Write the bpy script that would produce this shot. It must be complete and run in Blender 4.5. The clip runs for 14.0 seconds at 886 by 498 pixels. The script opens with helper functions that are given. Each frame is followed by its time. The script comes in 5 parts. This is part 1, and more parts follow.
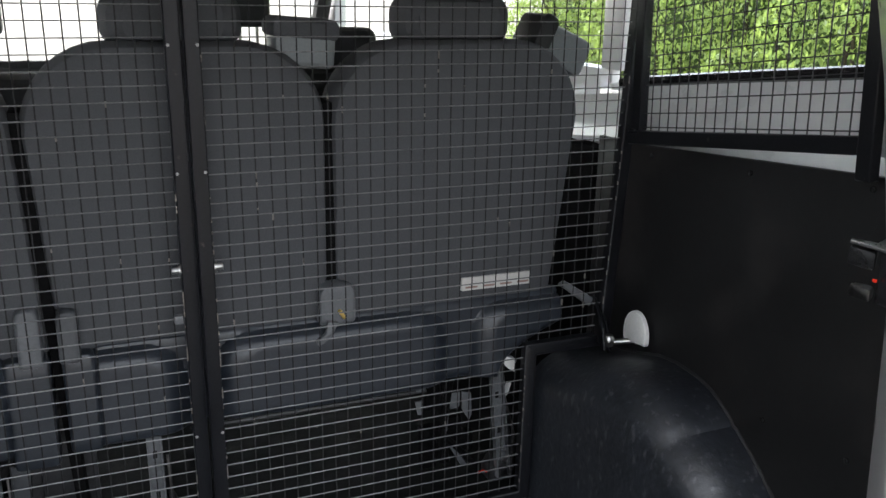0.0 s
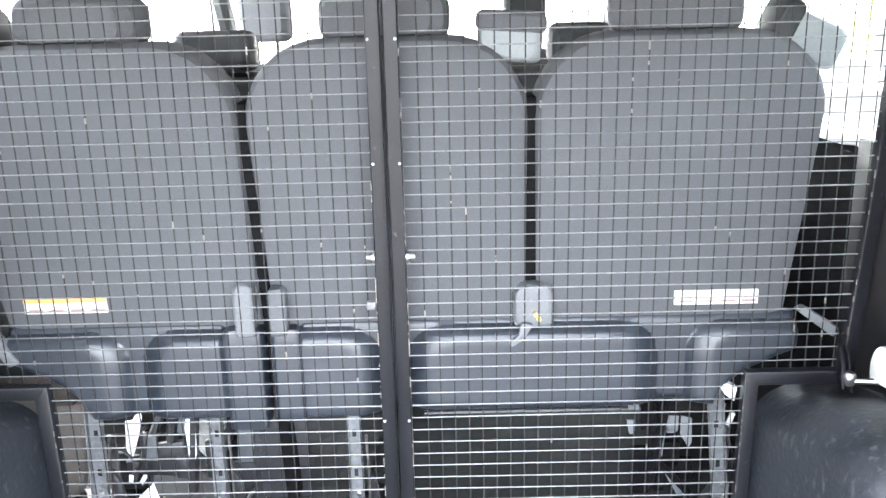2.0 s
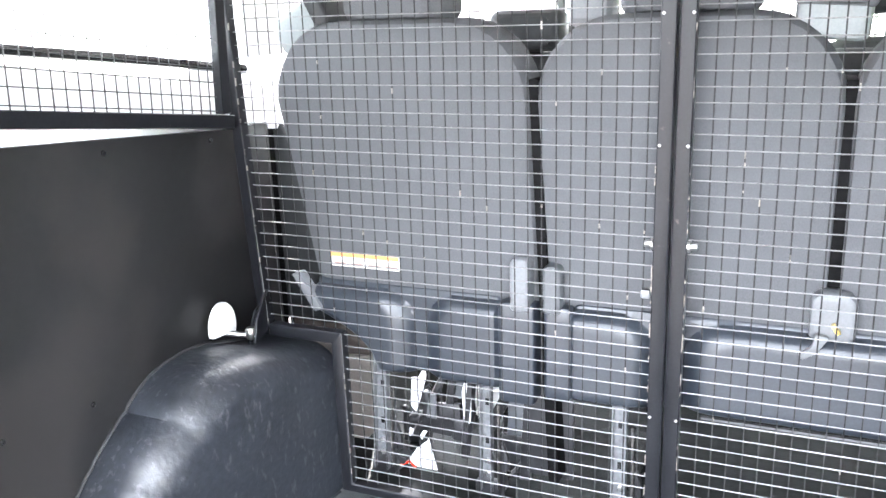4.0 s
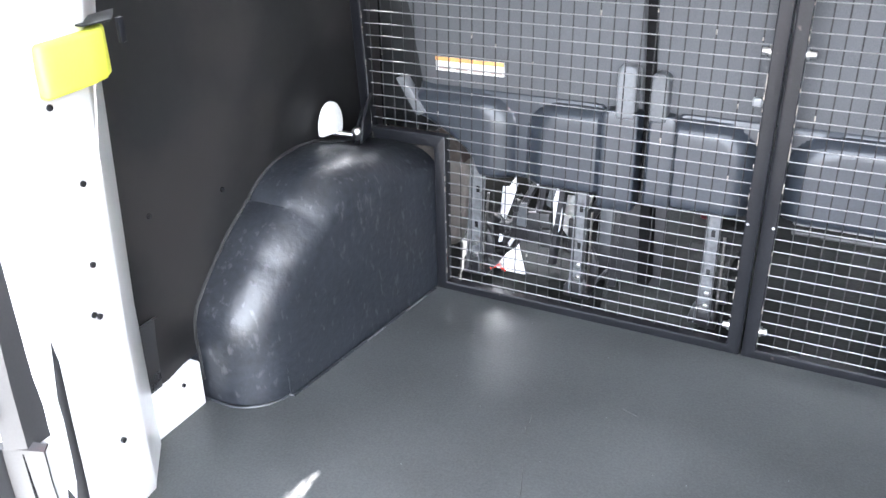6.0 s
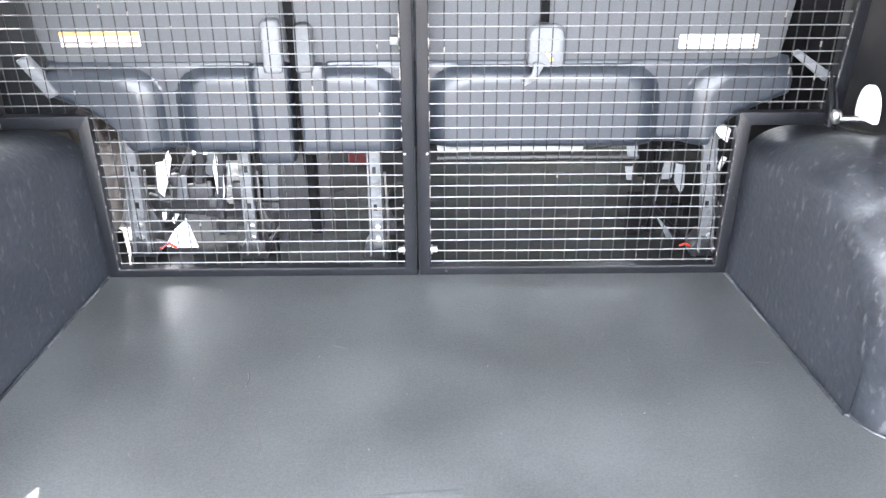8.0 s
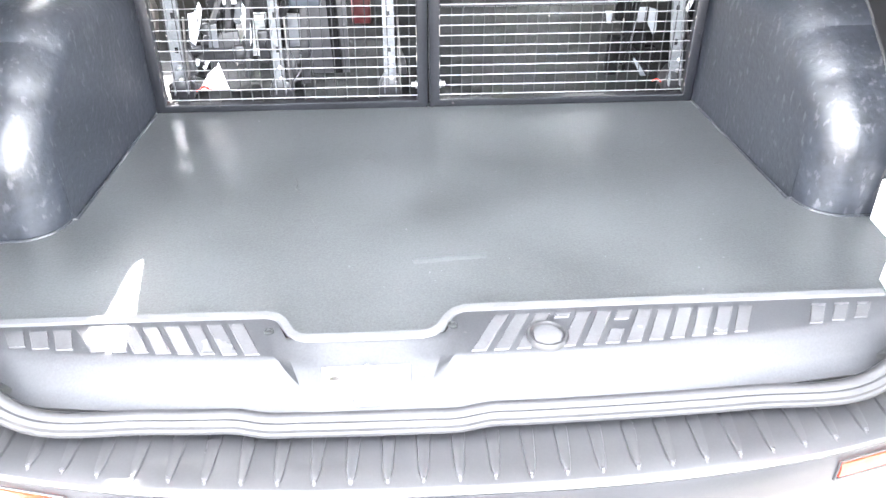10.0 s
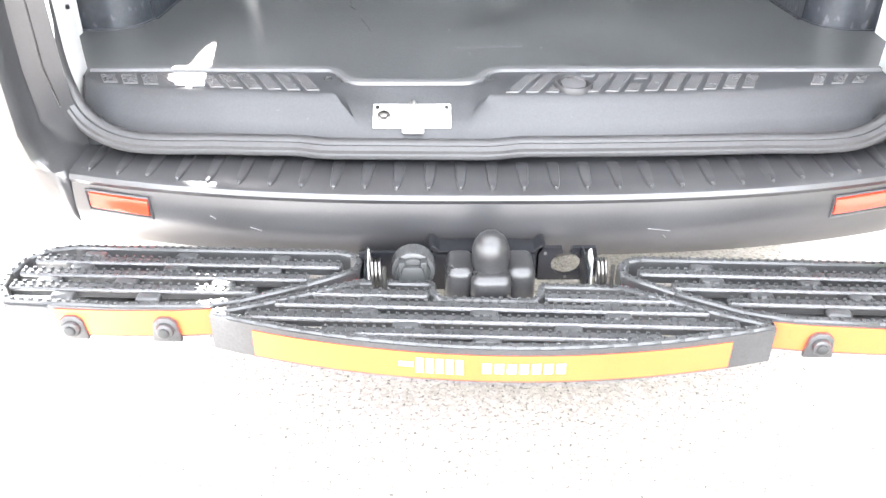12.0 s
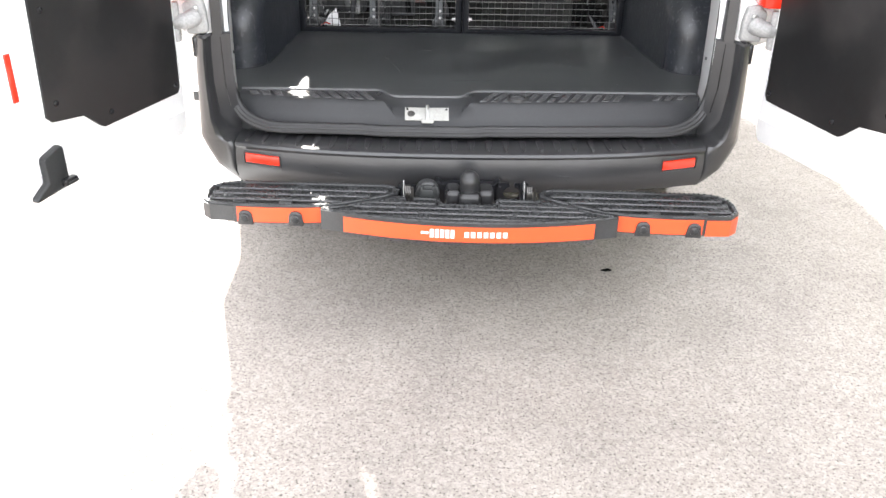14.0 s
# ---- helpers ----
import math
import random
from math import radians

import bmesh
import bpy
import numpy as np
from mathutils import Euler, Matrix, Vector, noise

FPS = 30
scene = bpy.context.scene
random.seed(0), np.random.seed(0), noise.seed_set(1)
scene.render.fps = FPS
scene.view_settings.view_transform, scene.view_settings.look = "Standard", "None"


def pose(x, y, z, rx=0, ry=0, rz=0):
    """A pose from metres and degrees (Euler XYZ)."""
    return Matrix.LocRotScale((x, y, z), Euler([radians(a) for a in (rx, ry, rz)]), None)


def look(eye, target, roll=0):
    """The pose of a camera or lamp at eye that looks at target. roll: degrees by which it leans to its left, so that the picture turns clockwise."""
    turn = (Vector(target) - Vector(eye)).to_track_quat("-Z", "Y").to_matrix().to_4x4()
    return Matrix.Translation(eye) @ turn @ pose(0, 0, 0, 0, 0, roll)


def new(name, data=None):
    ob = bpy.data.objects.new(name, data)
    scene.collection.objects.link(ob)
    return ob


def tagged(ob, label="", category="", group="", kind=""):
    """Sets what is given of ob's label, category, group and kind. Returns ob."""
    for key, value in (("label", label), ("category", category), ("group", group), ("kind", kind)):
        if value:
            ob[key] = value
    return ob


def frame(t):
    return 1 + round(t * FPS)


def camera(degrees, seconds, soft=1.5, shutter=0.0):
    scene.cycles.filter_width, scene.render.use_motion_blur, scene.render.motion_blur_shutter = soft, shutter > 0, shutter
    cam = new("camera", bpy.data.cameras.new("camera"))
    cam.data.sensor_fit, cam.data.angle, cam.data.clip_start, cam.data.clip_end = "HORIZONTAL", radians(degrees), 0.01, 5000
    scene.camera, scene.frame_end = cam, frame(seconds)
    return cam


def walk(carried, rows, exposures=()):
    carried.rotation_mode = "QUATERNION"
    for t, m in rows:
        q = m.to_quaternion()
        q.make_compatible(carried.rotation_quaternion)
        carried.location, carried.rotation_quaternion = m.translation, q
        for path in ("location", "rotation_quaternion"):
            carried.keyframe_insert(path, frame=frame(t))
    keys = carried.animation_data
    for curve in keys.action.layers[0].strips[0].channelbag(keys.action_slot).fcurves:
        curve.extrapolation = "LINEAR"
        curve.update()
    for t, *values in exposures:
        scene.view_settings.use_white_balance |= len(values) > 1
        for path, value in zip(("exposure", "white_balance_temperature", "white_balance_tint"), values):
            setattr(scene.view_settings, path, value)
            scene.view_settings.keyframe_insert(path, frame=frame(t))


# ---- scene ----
cam = camera(54.5, 14.0)
PATH = [
    (0, (-0.143, -0.413, 1.702), (0.58, 1.361, 1.128), 0.9),
    (0.5, (-0.065, -0.359, 1.687), (0.47, 1.482, 1.115), 0.2),
    (1, (-0.002, -0.333, 1.672), (0.339, 1.555, 1.109), -0.4),
    (1.5, (0.026, -0.338, 1.667), (0.214, 1.572, 1.105), -0.7),
    (2, (0.106, -0.408, 1.669), (0.093, 1.515, 1.117), -1.4),
    (2.5, (0.161, -0.427, 1.651), (-0.004, 1.496, 1.127), -1.9),
    (3, (0.216, -0.389, 1.647), (-0.22, 1.493, 1.129), -2.5),
    (3.5, (0.225, -0.364, 1.632), (-0.437, 1.453, 1.121), -2.8),
    (3.7, (0.222, -0.361, 1.631), (-0.512, 1.428, 1.12), -3.0),
    (5.8, (0.131, -0.494, 1.594), (-0.689, 1.118, 0.741), -1.0),
    (6, (0.127, -0.491, 1.585), (-0.682, 1.111, 0.701), -0.9),
    (6.5, (0.11, -0.499, 1.578), (-0.479, 1.196, 0.695), 0.1),
    (7, (0.107, -0.501, 1.58), (-0.113, 1.273, 0.682), 0.4),
    (7.2, (0.099, -0.511, 1.577), (-0.028, 1.269, 0.674), 0.4),
    (9.3, (-0.069, -0.77, 1.523), (0.005, 0.909, 0.439), -0.2),
    (9.5, (-0.08, -0.81, 1.534), (0.007, 0.848, 0.419), -0.1),
    (10, (-0.085, -0.941, 1.544), (0.016, 0.714, 0.426), 0.1),
    (10.5, (-0.095, -1.057, 1.418), (0.012, 0.616, 0.328), 0.5),
    (11, (-0.135, -1.121, 1.273), (-0.021, 0.553, 0.185), 0.7),
    (11.5, (-0.138, -1.207, 1.246), (-0.043, 0.467, 0.157), 0.7),
    (12, (-0.109, -1.36, 1.241), (-0.084, 0.322, 0.16), 0.3),
    (12.5, (-0.119, -1.572, 1.288), (-0.11, 0.114, 0.211), 0.3),
    (13, (-0.114, -1.865, 1.353), (-0.111, -0.178, 0.28), 0.4),
    (13.5, (-0.108, -2.184, 1.422), (-0.079, -0.491, 0.358), 0.9),
    (14, (-0.15, -2.583, 1.513), (-0.106, -0.814, 0.58), 1.2),
]
EXPOSURES = [
    (0.0, 2.42, 6250, 10), (0.5, 3.75, 6200, 10), (1.0, 4.45, 6150, 9), (1.5, 4.90, 6100, 9), (2.0, 5.18, 6050, 10), (3.0, 5.25, 6050, 10), (3.7, 5.40, 6100, 11),
    (5.8, 4.95, 6000, 12), (7.2, 5.10, 6150, 12), (9.3, 6.33, 6200, 12), (10.0, 6.08, 6250, 12), (11.0, 5.55, 6300, 13), (12.0, 5.10, 6400, 11),
    (13.0, 4.25, 6500, 10), (13.5, 3.67, 6500, 11), (14.0, 3.27, 6500, 11),
]
walk(cam, [(t, look(eye, target, roll)) for t, eye, target, roll in PATH], EXPOSURES)

# ---- light ----
world = bpy.data.worlds.new("sky")
scene.world = world
world.use_nodes = True
wn = world.node_tree.nodes
sky = wn.new("ShaderNodeTexSky")
sky.sky_type = "NISHITA"
sky.sun_disc = False
sky.sun_elevation = radians(32.8)
sky.sun_rotation = radians(345.5)
sky.air_density, sky.dust_density = 1.0, 1.5
wn["Background"].inputs["Strength"].default_value = 0.15
veil = wn.new("ShaderNodeHueSaturation")  # thin bright cloud
veil.inputs["Saturation"].default_value = 0.3
world.node_tree.links.new(sky.outputs["Color"], veil.inputs["Color"])
haze = wn.new("ShaderNodeMix")  # even white haze over the whole sky
haze.data_type = "RGBA"
haze.inputs["Factor"].default_value = 0.6
haze.inputs["B"].default_value = (3.3, 3.3, 3.35, 1)
world.node_tree.links.new(veil.outputs["Color"], haze.inputs["A"])
world.node_tree.links.new(haze.outputs["Result"], wn["Background"].inputs["Color"])
sun_data = bpy.data.lights.new("sun", "SUN")
sun_data.energy, sun_data.angle, sun_data.color = 1.8, radians(0.55), (1.0, 0.95, 0.88)
sun = new("sun", sun_data)
sun.matrix_world = look((-2.07, 8.0, 5.326), (0, 0, 0))  # low over the bonnet, a little to the left


# ---- materials ----
def mat(name, color, rough=0.6, metal=0.0, var=0.12, scale=6.0, fine=120.0, bump=0.15, bump_dist=0.002,
        rvar=0.1, spot=None, spot_amount=0.5, spot_scale=40.0, coat=0.0, spec=0.5, mix=0.5, stretch=None):
    """A surface with large stains, fine grain, uneven gloss and a little relief; spot: colour of flecks or wear."""
    m = bpy.data.materials.new(name)
    m.use_nodes = True
    nt = m.node_tree
    n, ln = nt.nodes, nt.links.new
    bsdf = n["Principled BSDF"]
    tc = n.new("ShaderNodeTexCoord")
    big = n.new("ShaderNodeTexNoise")
    big.inputs["Scale"].default_value, big.inputs["Detail"].default_value = scale, 6
    small = n.new("ShaderNodeTexNoise")
    small.inputs["Scale"].default_value, small.inputs["Detail"].default_value = fine, 3
    ln(tc.outputs["Object"], big.inputs["Vector"])
    ln(tc.outputs["Object"], small.inputs["Vector"])
    c = Vector(color)
    lo, hi = c * (1 - var), c * (1 + var)
    ramp = n.new("ShaderNodeMix")
    ramp.data_type = "RGBA"
    ramp.inputs["A"].default_value = (*lo, 1)
    ramp.inputs["B"].default_value = (min(hi.x, 1), min(hi.y, 1), min(hi.z, 1), 1)
    add = n.new("ShaderNodeMath")
    add.operation = "MULTIPLY_ADD"
    add.inputs[1].default_value, add.inputs[2].default_value = mix, 0.0
    ln(big.outputs["Fac"], add.inputs[0])
    add2 = n.new("ShaderNodeMath")
    add2.operation = "MULTIPLY_ADD"
    add2.inputs[1].default_value = 1.0 - mix
    ln(small.outputs["Fac"], add2.inputs[0])
    ln(add.outputs[0], add2.inputs[2])
    spread = n.new("ShaderNodeMapRange")
    spread.inputs["From Min"].default_value, spread.inputs["From Max"].default_value = 0.36, 0.64
    ln(add2.outputs[0], spread.inputs["Value"])
    ln(spread.outputs["Result"], ramp.inputs["Factor"])
    out = ramp.outputs["Result"]
    if spot:
        sp = n.new("ShaderNodeTexNoise")
        sp.inputs["Scale"].default_value, sp.inputs["Detail"].default_value = spot_scale, 5
        if stretch:
            pull = n.new("ShaderNodeMapping")
            pull.inputs["Scale"].default_value = stretch
            ln(tc.outputs["Object"], pull.inputs["Vector"])
            ln(pull.outputs["Vector"], sp.inputs["Vector"])
        else:
            ln(tc.outputs["Object"], sp.inputs["Vector"])
        cut = n.new("ShaderNodeMapRange")
        cut.inputs["From Min"].default_value, cut.inputs["From Max"].default_value = 0.9 - 0.5 * spot_amount, 1.0 - 0.5 * spot_amount
        ln(sp.outputs["Fac"], cut.inputs["Value"])
        mx = n.new("ShaderNodeMix")
        mx.data_type = "RGBA"
        mx.inputs["B"].default_value = (*spot, 1)
        ln(out, mx.inputs["A"])
        ln(cut.outputs["Result"], mx.inputs["Factor"])
        out = mx.outputs["Result"]
    ln(out, bsdf.inputs["Base Color"])
    rr = n.new("ShaderNodeMapRange")
    rr.inputs["To Min"].default_value, rr.inputs["To Max"].default_value = max(rough - rvar, 0.03), min(rough + rvar, 1)
    ln(big.outputs["Fac"], rr.inputs["Value"])
    ln(rr.outputs["Result"], bsdf.inputs["Roughness"])
    bsdf.inputs["Metallic"].default_value = metal
    bsdf.inputs["Specular IOR Level"].default_value = spec
    bsdf.inputs["Coat Weight"].default_value = coat
    if bump:
        bp = n.new("ShaderNodeBump")
        bp.inputs["Strength"].default_value, bp.inputs["Distance"].default_value = bump, bump_dist
        ln(small.outputs["Fac"], bp.inputs["Height"])
        ln(bp.outputs["Normal"], bsdf.inputs["Normal"])
    return m


def stone_mat(name, color, scale):
    """Worn tarmac: pale rolled-in chippings of mixed size, dark pits between them, faint large stains."""
    m = bpy.data.materials.new(name)
    m.use_nodes = True
    nt = m.node_tree
    n, ln = nt.nodes, nt.links.new
    bsdf = n["Principled BSDF"]
    tc = n.new("ShaderNodeTexCoord")
    def noise(sc, detail, rough=0.5):
        t = n.new("ShaderNodeTexNoise")
        t.inputs["Scale"].default_value, t.inputs["Detail"].default_value, t.inputs["Roughness"].default_value = sc, detail, rough
        ln(tc.outputs["Object"], t.inputs["Vector"])
        return t
    def span(out, lo, hi, a, b):
        r = n.new("ShaderNodeMapRange")
        r.inputs["From Min"].default_value, r.inputs["From Max"].default_value = lo, hi
        r.inputs["To Min"].default_value, r.inputs["To Max"].default_value = a, b
        ln(out, r.inputs["Value"])
        return r.outputs["Result"]
    def times(a, b, op="MULTIPLY"):
        q = n.new("ShaderNodeMath")
        q.operation = op
        ln(a, q.inputs[0])
        ln(b, q.inputs[1])
        return q.outputs[0]
    warp = noise(scale * 1.7, 2)
    shift = n.new("ShaderNodeVectorMath")
    shift.operation = "MULTIPLY_ADD"
    shift.inputs[1].default_value = (0.009, 0.009, 0.0)
    ln(warp.outputs["Color"], shift.inputs[0])
    ln(tc.outputs["Object"], shift.inputs[2])
    def chips(sc):
        v = n.new("ShaderNodeTexVoronoi")
        v.inputs["Scale"].default_value = sc
        v.inputs["Randomness"].default_value = 1.0
        ln(shift.outputs[0], v.inputs["Vector"])
        sep = n.new("ShaderNodeSeparateColor")
        ln(v.outputs["Color"], sep.inputs["Color"])
        return v, sep.outputs["Red"]
    big, big_tone = chips(scale)
    fine, fine_tone = chips(scale * 2.3)
    tone = times(span(big_tone, 0.0, 1.0, 0.84, 1.13), span(fine_tone, 0.0, 1.0, 0.86, 1.12))
    pits = span(noise(scale * 1.15, 3, 0.65).outputs["Fac"], 0.35, 0.44, 0.3, 1.0)
    stain = span(noise(2.2, 6, 0.6).outputs["Fac"], 0.3, 0.7, 0.84, 1.14)
    level = times(times(tone, pits), stain)
    tint = n.new("ShaderNodeVectorMath")
    tint.operation = "SCALE"
    tint.inputs[0].default_value = color
    ln(level, tint.inputs["Scale"])
    ln(tint.outputs[0], bsdf.inputs["Base Color"])
    bsdf.inputs["Roughness"].default_value = 0.9
    bsdf.inputs["Specular IOR Level"].default_value = 0.3
    bp = n.new("ShaderNodeBump")
    bp.inputs["Strength"].default_value, bp.inputs["Distance"].default_value = 0.35, 0.004
    ln(level, bp.inputs["Height"])
    ln(bp.outputs["Normal"], bsdf.inputs["Normal"])
    return m


def glass_mat(name, tint):
    m = bpy.data.materials.new(name)
    m.use_nodes = True
    b = m.node_tree.nodes["Principled BSDF"]
    b.inputs["Base Color"].default_value = (*tint, 1)
    b.inputs["Roughness"].default_value, b.inputs["Transmission Weight"].default_value = 0.0, 1.0
    b.inputs["IOR"].default_value = 1.05
    return m


M_TARMAC = stone_mat("tarmac", (0.297, 0.266, 0.24), 105)
M_PAINTLINE = mat("road_paint", (0.8, 0.8, 0.78), 0.7, var=0.06, scale=5, fine=150, bump=0.5, bump_dist=0.004,
                  spot=(0.4, 0.39, 0.37), spot_amount=0.25, spot_scale=30)
M_WHITE = mat("white_body_paint", (0.84, 0.84, 0.84), 0.3, var=0.03, scale=3, fine=60, bump=0.02, coat=0.5)
M_MAT = mat("floor_rubber", (0.049, 0.052, 0.053), 0.36, var=0.32, scale=4.5, fine=240, bump=0.4, bump_dist=0.001, rvar=0.12, mix=0.5,
            spot=(0.06, 0.06, 0.06), spot_amount=0.4, spot_scale=160)
M_LINER = mat("arch_liner_plastic", (0.0145, 0.017, 0.022), 0.4, var=0.4, scale=11, fine=75, bump=0.6, bump_dist=0.0022, rvar=0.1, mix=0.45, spec=0.8,
              spot=(0.06, 0.062, 0.068), spot_amount=0.62, spot_scale=75, stretch=(1.0, 1.0, 0.45))
M_PLY = mat("black_lining_board", (0.0105, 0.0105, 0.011), 0.5, var=0.35, scale=3, fine=60, bump=0.06, bump_dist=0.001, rvar=0.15, mix=0.8, spec=0.35,
            spot=(0.021, 0.0195, 0.0195), spot_amount=0.84, spot_scale=3.2)
M_FRAME = mat("black_powder_coat", (0.009, 0.0095, 0.0115), 0.32, spec=0.2, rvar=0.05, var=0.2, scale=10, fine=200, bump=0.1, bump_dist=0.0008,
              spot=(0.06, 0.052, 0.047), spot_amount=0.4, spot_scale=50)
M_WORN = mat("worn_bare_edge", (0.2, 0.185, 0.165), 0.45, metal=0.6, var=0.3, scale=25, fine=200,
             spot=(0.03, 0.03, 0.03), spot_amount=0.75, spot_scale=45)
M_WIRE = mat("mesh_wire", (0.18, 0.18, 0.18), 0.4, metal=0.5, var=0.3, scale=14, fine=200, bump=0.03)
# near-black for dull linings and brackets, and for painted shade between the seats
M_BLACK = mat("dull_black_and_gap_shade", (0.0035, 0.0035, 0.0038), 0.8, var=0.3, scale=12, bump=0.05, spec=0.1)
M_SCRATCH = mat("scratch", (0.065, 0.065, 0.065), 0.6, var=0.3, scale=60, bump=0.0)
# same mesh as mesh_wire; darker colour stands for less skylight on uprights
M_UPWIRE_SHADED = mat("shaded_upright_wire", (0.026, 0.026, 0.027), 0.65, var=0.3, scale=14, fine=200, bump=0.05, spec=0.12)
M_GUARDWIRE = mat("coated_mesh_wire", (0.022, 0.022, 0.024), 0.4, var=0.3, scale=14, fine=200, bump=0.05)
M_FABRIC = mat("grey_seat_fabric", (0.076, 0.079, 0.084), 0.9, var=0.14, scale=4, fine=520, bump=0.4, bump_dist=0.001, spec=0.25, mix=0.3)
M_SHELL = mat("blue_grey_seat_plastic", (0.0175, 0.0225, 0.0305), 0.38, rvar=0.04, var=0.15, scale=5, fine=240, bump=0.1, bump_dist=0.0005, mix=0.3, spec=0.7)
M_GREYPL = mat("light_grey_plastic", (0.12, 0.126, 0.133), 0.5, var=0.12, scale=8, fine=200, bump=0.1)
M_PALEGREY = mat("mid_grey_plastic", (0.075, 0.08, 0.086), 0.5, var=0.12, scale=8, fine=200, bump=0.1)
M_DARKPL = mat("dark_trim_plastic", (0.014, 0.0155, 0.016), 0.55, var=0.25, scale=6, fine=240, bump=0.2, bump_dist=0.0008)
M_LEG = mat("grey_leg_paint", (0.115, 0.12, 0.126), 0.36, var=0.3, scale=12, fine=120, bump=0.1,
            spot=(0.04, 0.036, 0.033), spot_amount=0.55, spot_scale=25)
M_STEEL = mat("bright_steel", (0.45, 0.45, 0.44), 0.3, metal=1.0, var=0.15, scale=20, fine=150, bump=0.08)
M_BUMPER = mat("bumper_plastic", (0.03, 0.03, 0.0315), 0.3, rvar=0.06, var=0.2, scale=5, fine=260, bump=0.05, bump_dist=0.0005, mix=0.65, spec=0.7,
               spot=(0.06, 0.06, 0.06), spot_amount=0.36, spot_scale=60)
M_SILL = mat("sill_trim_plastic", (0.028, 0.029, 0.031), 0.45, var=0.2, scale=5, fine=260, bump=0.2, bump_dist=0.0008,
             spot=(0.05, 0.05, 0.049), spot_amount=0.42, spot_scale=80, spec=0.35)
M_PAD = mat("smooth_sill_pad", (0.065, 0.065, 0.067), 0.25, var=0.12, scale=9, fine=200, bump=0.03)
M_LIP = mat("pale_smooth_lip", (0.075, 0.076, 0.078), 0.4, var=0.12, scale=9, fine=200, bump=0.03)
M_SEAL = mat("rubber_seal", (0.025, 0.025, 0.026), 0.5, var=0.2, scale=9, fine=160, bump=0.1)
M_RED = mat("red_reflector", (0.75, 0.035, 0.015), 0.18, var=0.1, scale=30, fine=400, bump=0.3, bump_dist=0.0006, coat=0.6)
M_DARKRED = mat("dark_red_plastic", (0.09, 0.012, 0.012), 0.4, var=0.15, scale=20, fine=200, bump=0.1)
M_ORANGE = mat("orange_reflective_band", (0.8, 0.086, 0.022), 0.4, var=0.06, scale=9, fine=300, bump=0.08)
M_STEP = mat("black_step_coating", (0.034, 0.035, 0.036), 0.36, var=0.25, scale=9, fine=220, bump=0.3, bump_dist=0.0008,
             spot=(0.14, 0.14, 0.135), spot_amount=0.32, spot_scale=45)
M_FLANGE = mat("smooth_step_edge", (0.065, 0.065, 0.067), 0.28, var=0.2, scale=20, fine=200, bump=0.03)
M_RUBBER = mat("black_rubber", (0.016, 0.016, 0.017), 0.21, rvar=0.03, var=0.25, scale=14, fine=160, bump=0.1)
M_CAP = mat("smooth_black_rubber", (0.02, 0.02, 0.021), 0.3, rvar=0.08, var=0.3, scale=30, fine=220, bump=0.12, bump_dist=0.0008, spot=(0.06, 0.06, 0.06), spot_amount=0.35, spot_scale=60)
M_HINGE = mat("grey_hinge_paint", (0.3, 0.3, 0.295), 0.4, var=0.2, scale=20, fine=160, bump=0.1)
M_LABEL = mat("white_label", (0.6, 0.59, 0.56), 0.5, var=0.05, scale=12, fine=200, bump=0.02)
M_LABEL_OR = mat("orange_label", (0.7, 0.32, 0.1), 0.5, var=0.05, scale=12, fine=200, bump=0.02)
M_PRINT = mat("grey_print", (0.3, 0.2, 0.17), 0.5, var=0.1, bump=0.02)
M_WHITEPL = mat("white_plastic", (0.72, 0.72, 0.7), 0.45, var=0.08, scale=15, fine=150, bump=0.1)
M_YELLOW = mat("yellow_strap", (0.74, 0.76, 0.08), 0.5, var=0.06, scale=12, fine=250, bump=0.2)
M_CABFLOOR = mat("cab_floor_rubber", (0.0065, 0.0075, 0.007), 0.6, var=0.3, scale=6, fine=200, bump=0.5, bump_dist=0.002, spec=0.3)
M_BROWN = mat("brown_cab_trim", (0.075, 0.06, 0.05), 0.7, var=0.15, scale=8, fine=200, bump=0.2)
M_BEIGE = mat("beige_cab_trim", (0.22, 0.195, 0.175), 0.6, var=0.12, scale=8, fine=200, bump=0.1)
M_CARPET = mat("grey_cab_carpet", (0.036, 0.038, 0.036), 0.95, var=0.3, scale=9, fine=300, bump=0.8, bump_dist=0.003, spec=0.2)
M_PLATE = mat("grey_zinc_plate", (0.34, 0.34, 0.32), 0.45, metal=0.2, var=0.2, scale=20, fine=200, bump=0.1)
M_SPRING = mat("dull_spring_steel", (0.13, 0.125, 0.12), 0.35, metal=1.0, var=0.3, scale=30, fine=200, bump=0.1)
M_PALEPL = mat("pale_blue_plastic", (0.15, 0.167, 0.17), 0.5, var=0.1, scale=8, fine=200, bump=0.1)
M_BRASS = mat("brass_key", (0.6, 0.45, 0.15), 0.3, metal=1.0, var=0.1, bump=0.05)
M_LEAF = mat("hedge_leaves", (0.22, 0.31, 0.1), 0.45, var=0.55, scale=2.0, fine=14, bump=0.1)
leaf_nodes = M_LEAF.node_tree.nodes  # sunlight glows through thin leaves
leaf_back = leaf_nodes.new("ShaderNodeBsdfTranslucent")
leaf_mix = leaf_nodes.new("ShaderNodeMixShader")
leaf_back.inputs["Color"].default_value = (0.36, 0.47, 0.11, 1)
leaf_mix.inputs["Fac"].default_value = 0.45
M_LEAF.node_tree.links.new(leaf_nodes["Principled BSDF"].outputs[0], leaf_mix.inputs[1])
M_LEAF.node_tree.links.new(leaf_back.outputs[0], leaf_mix.inputs[2])
M_LEAF.node_tree.links.new(leaf_mix.outputs[0], leaf_nodes["Material Output"].inputs["Surface"])
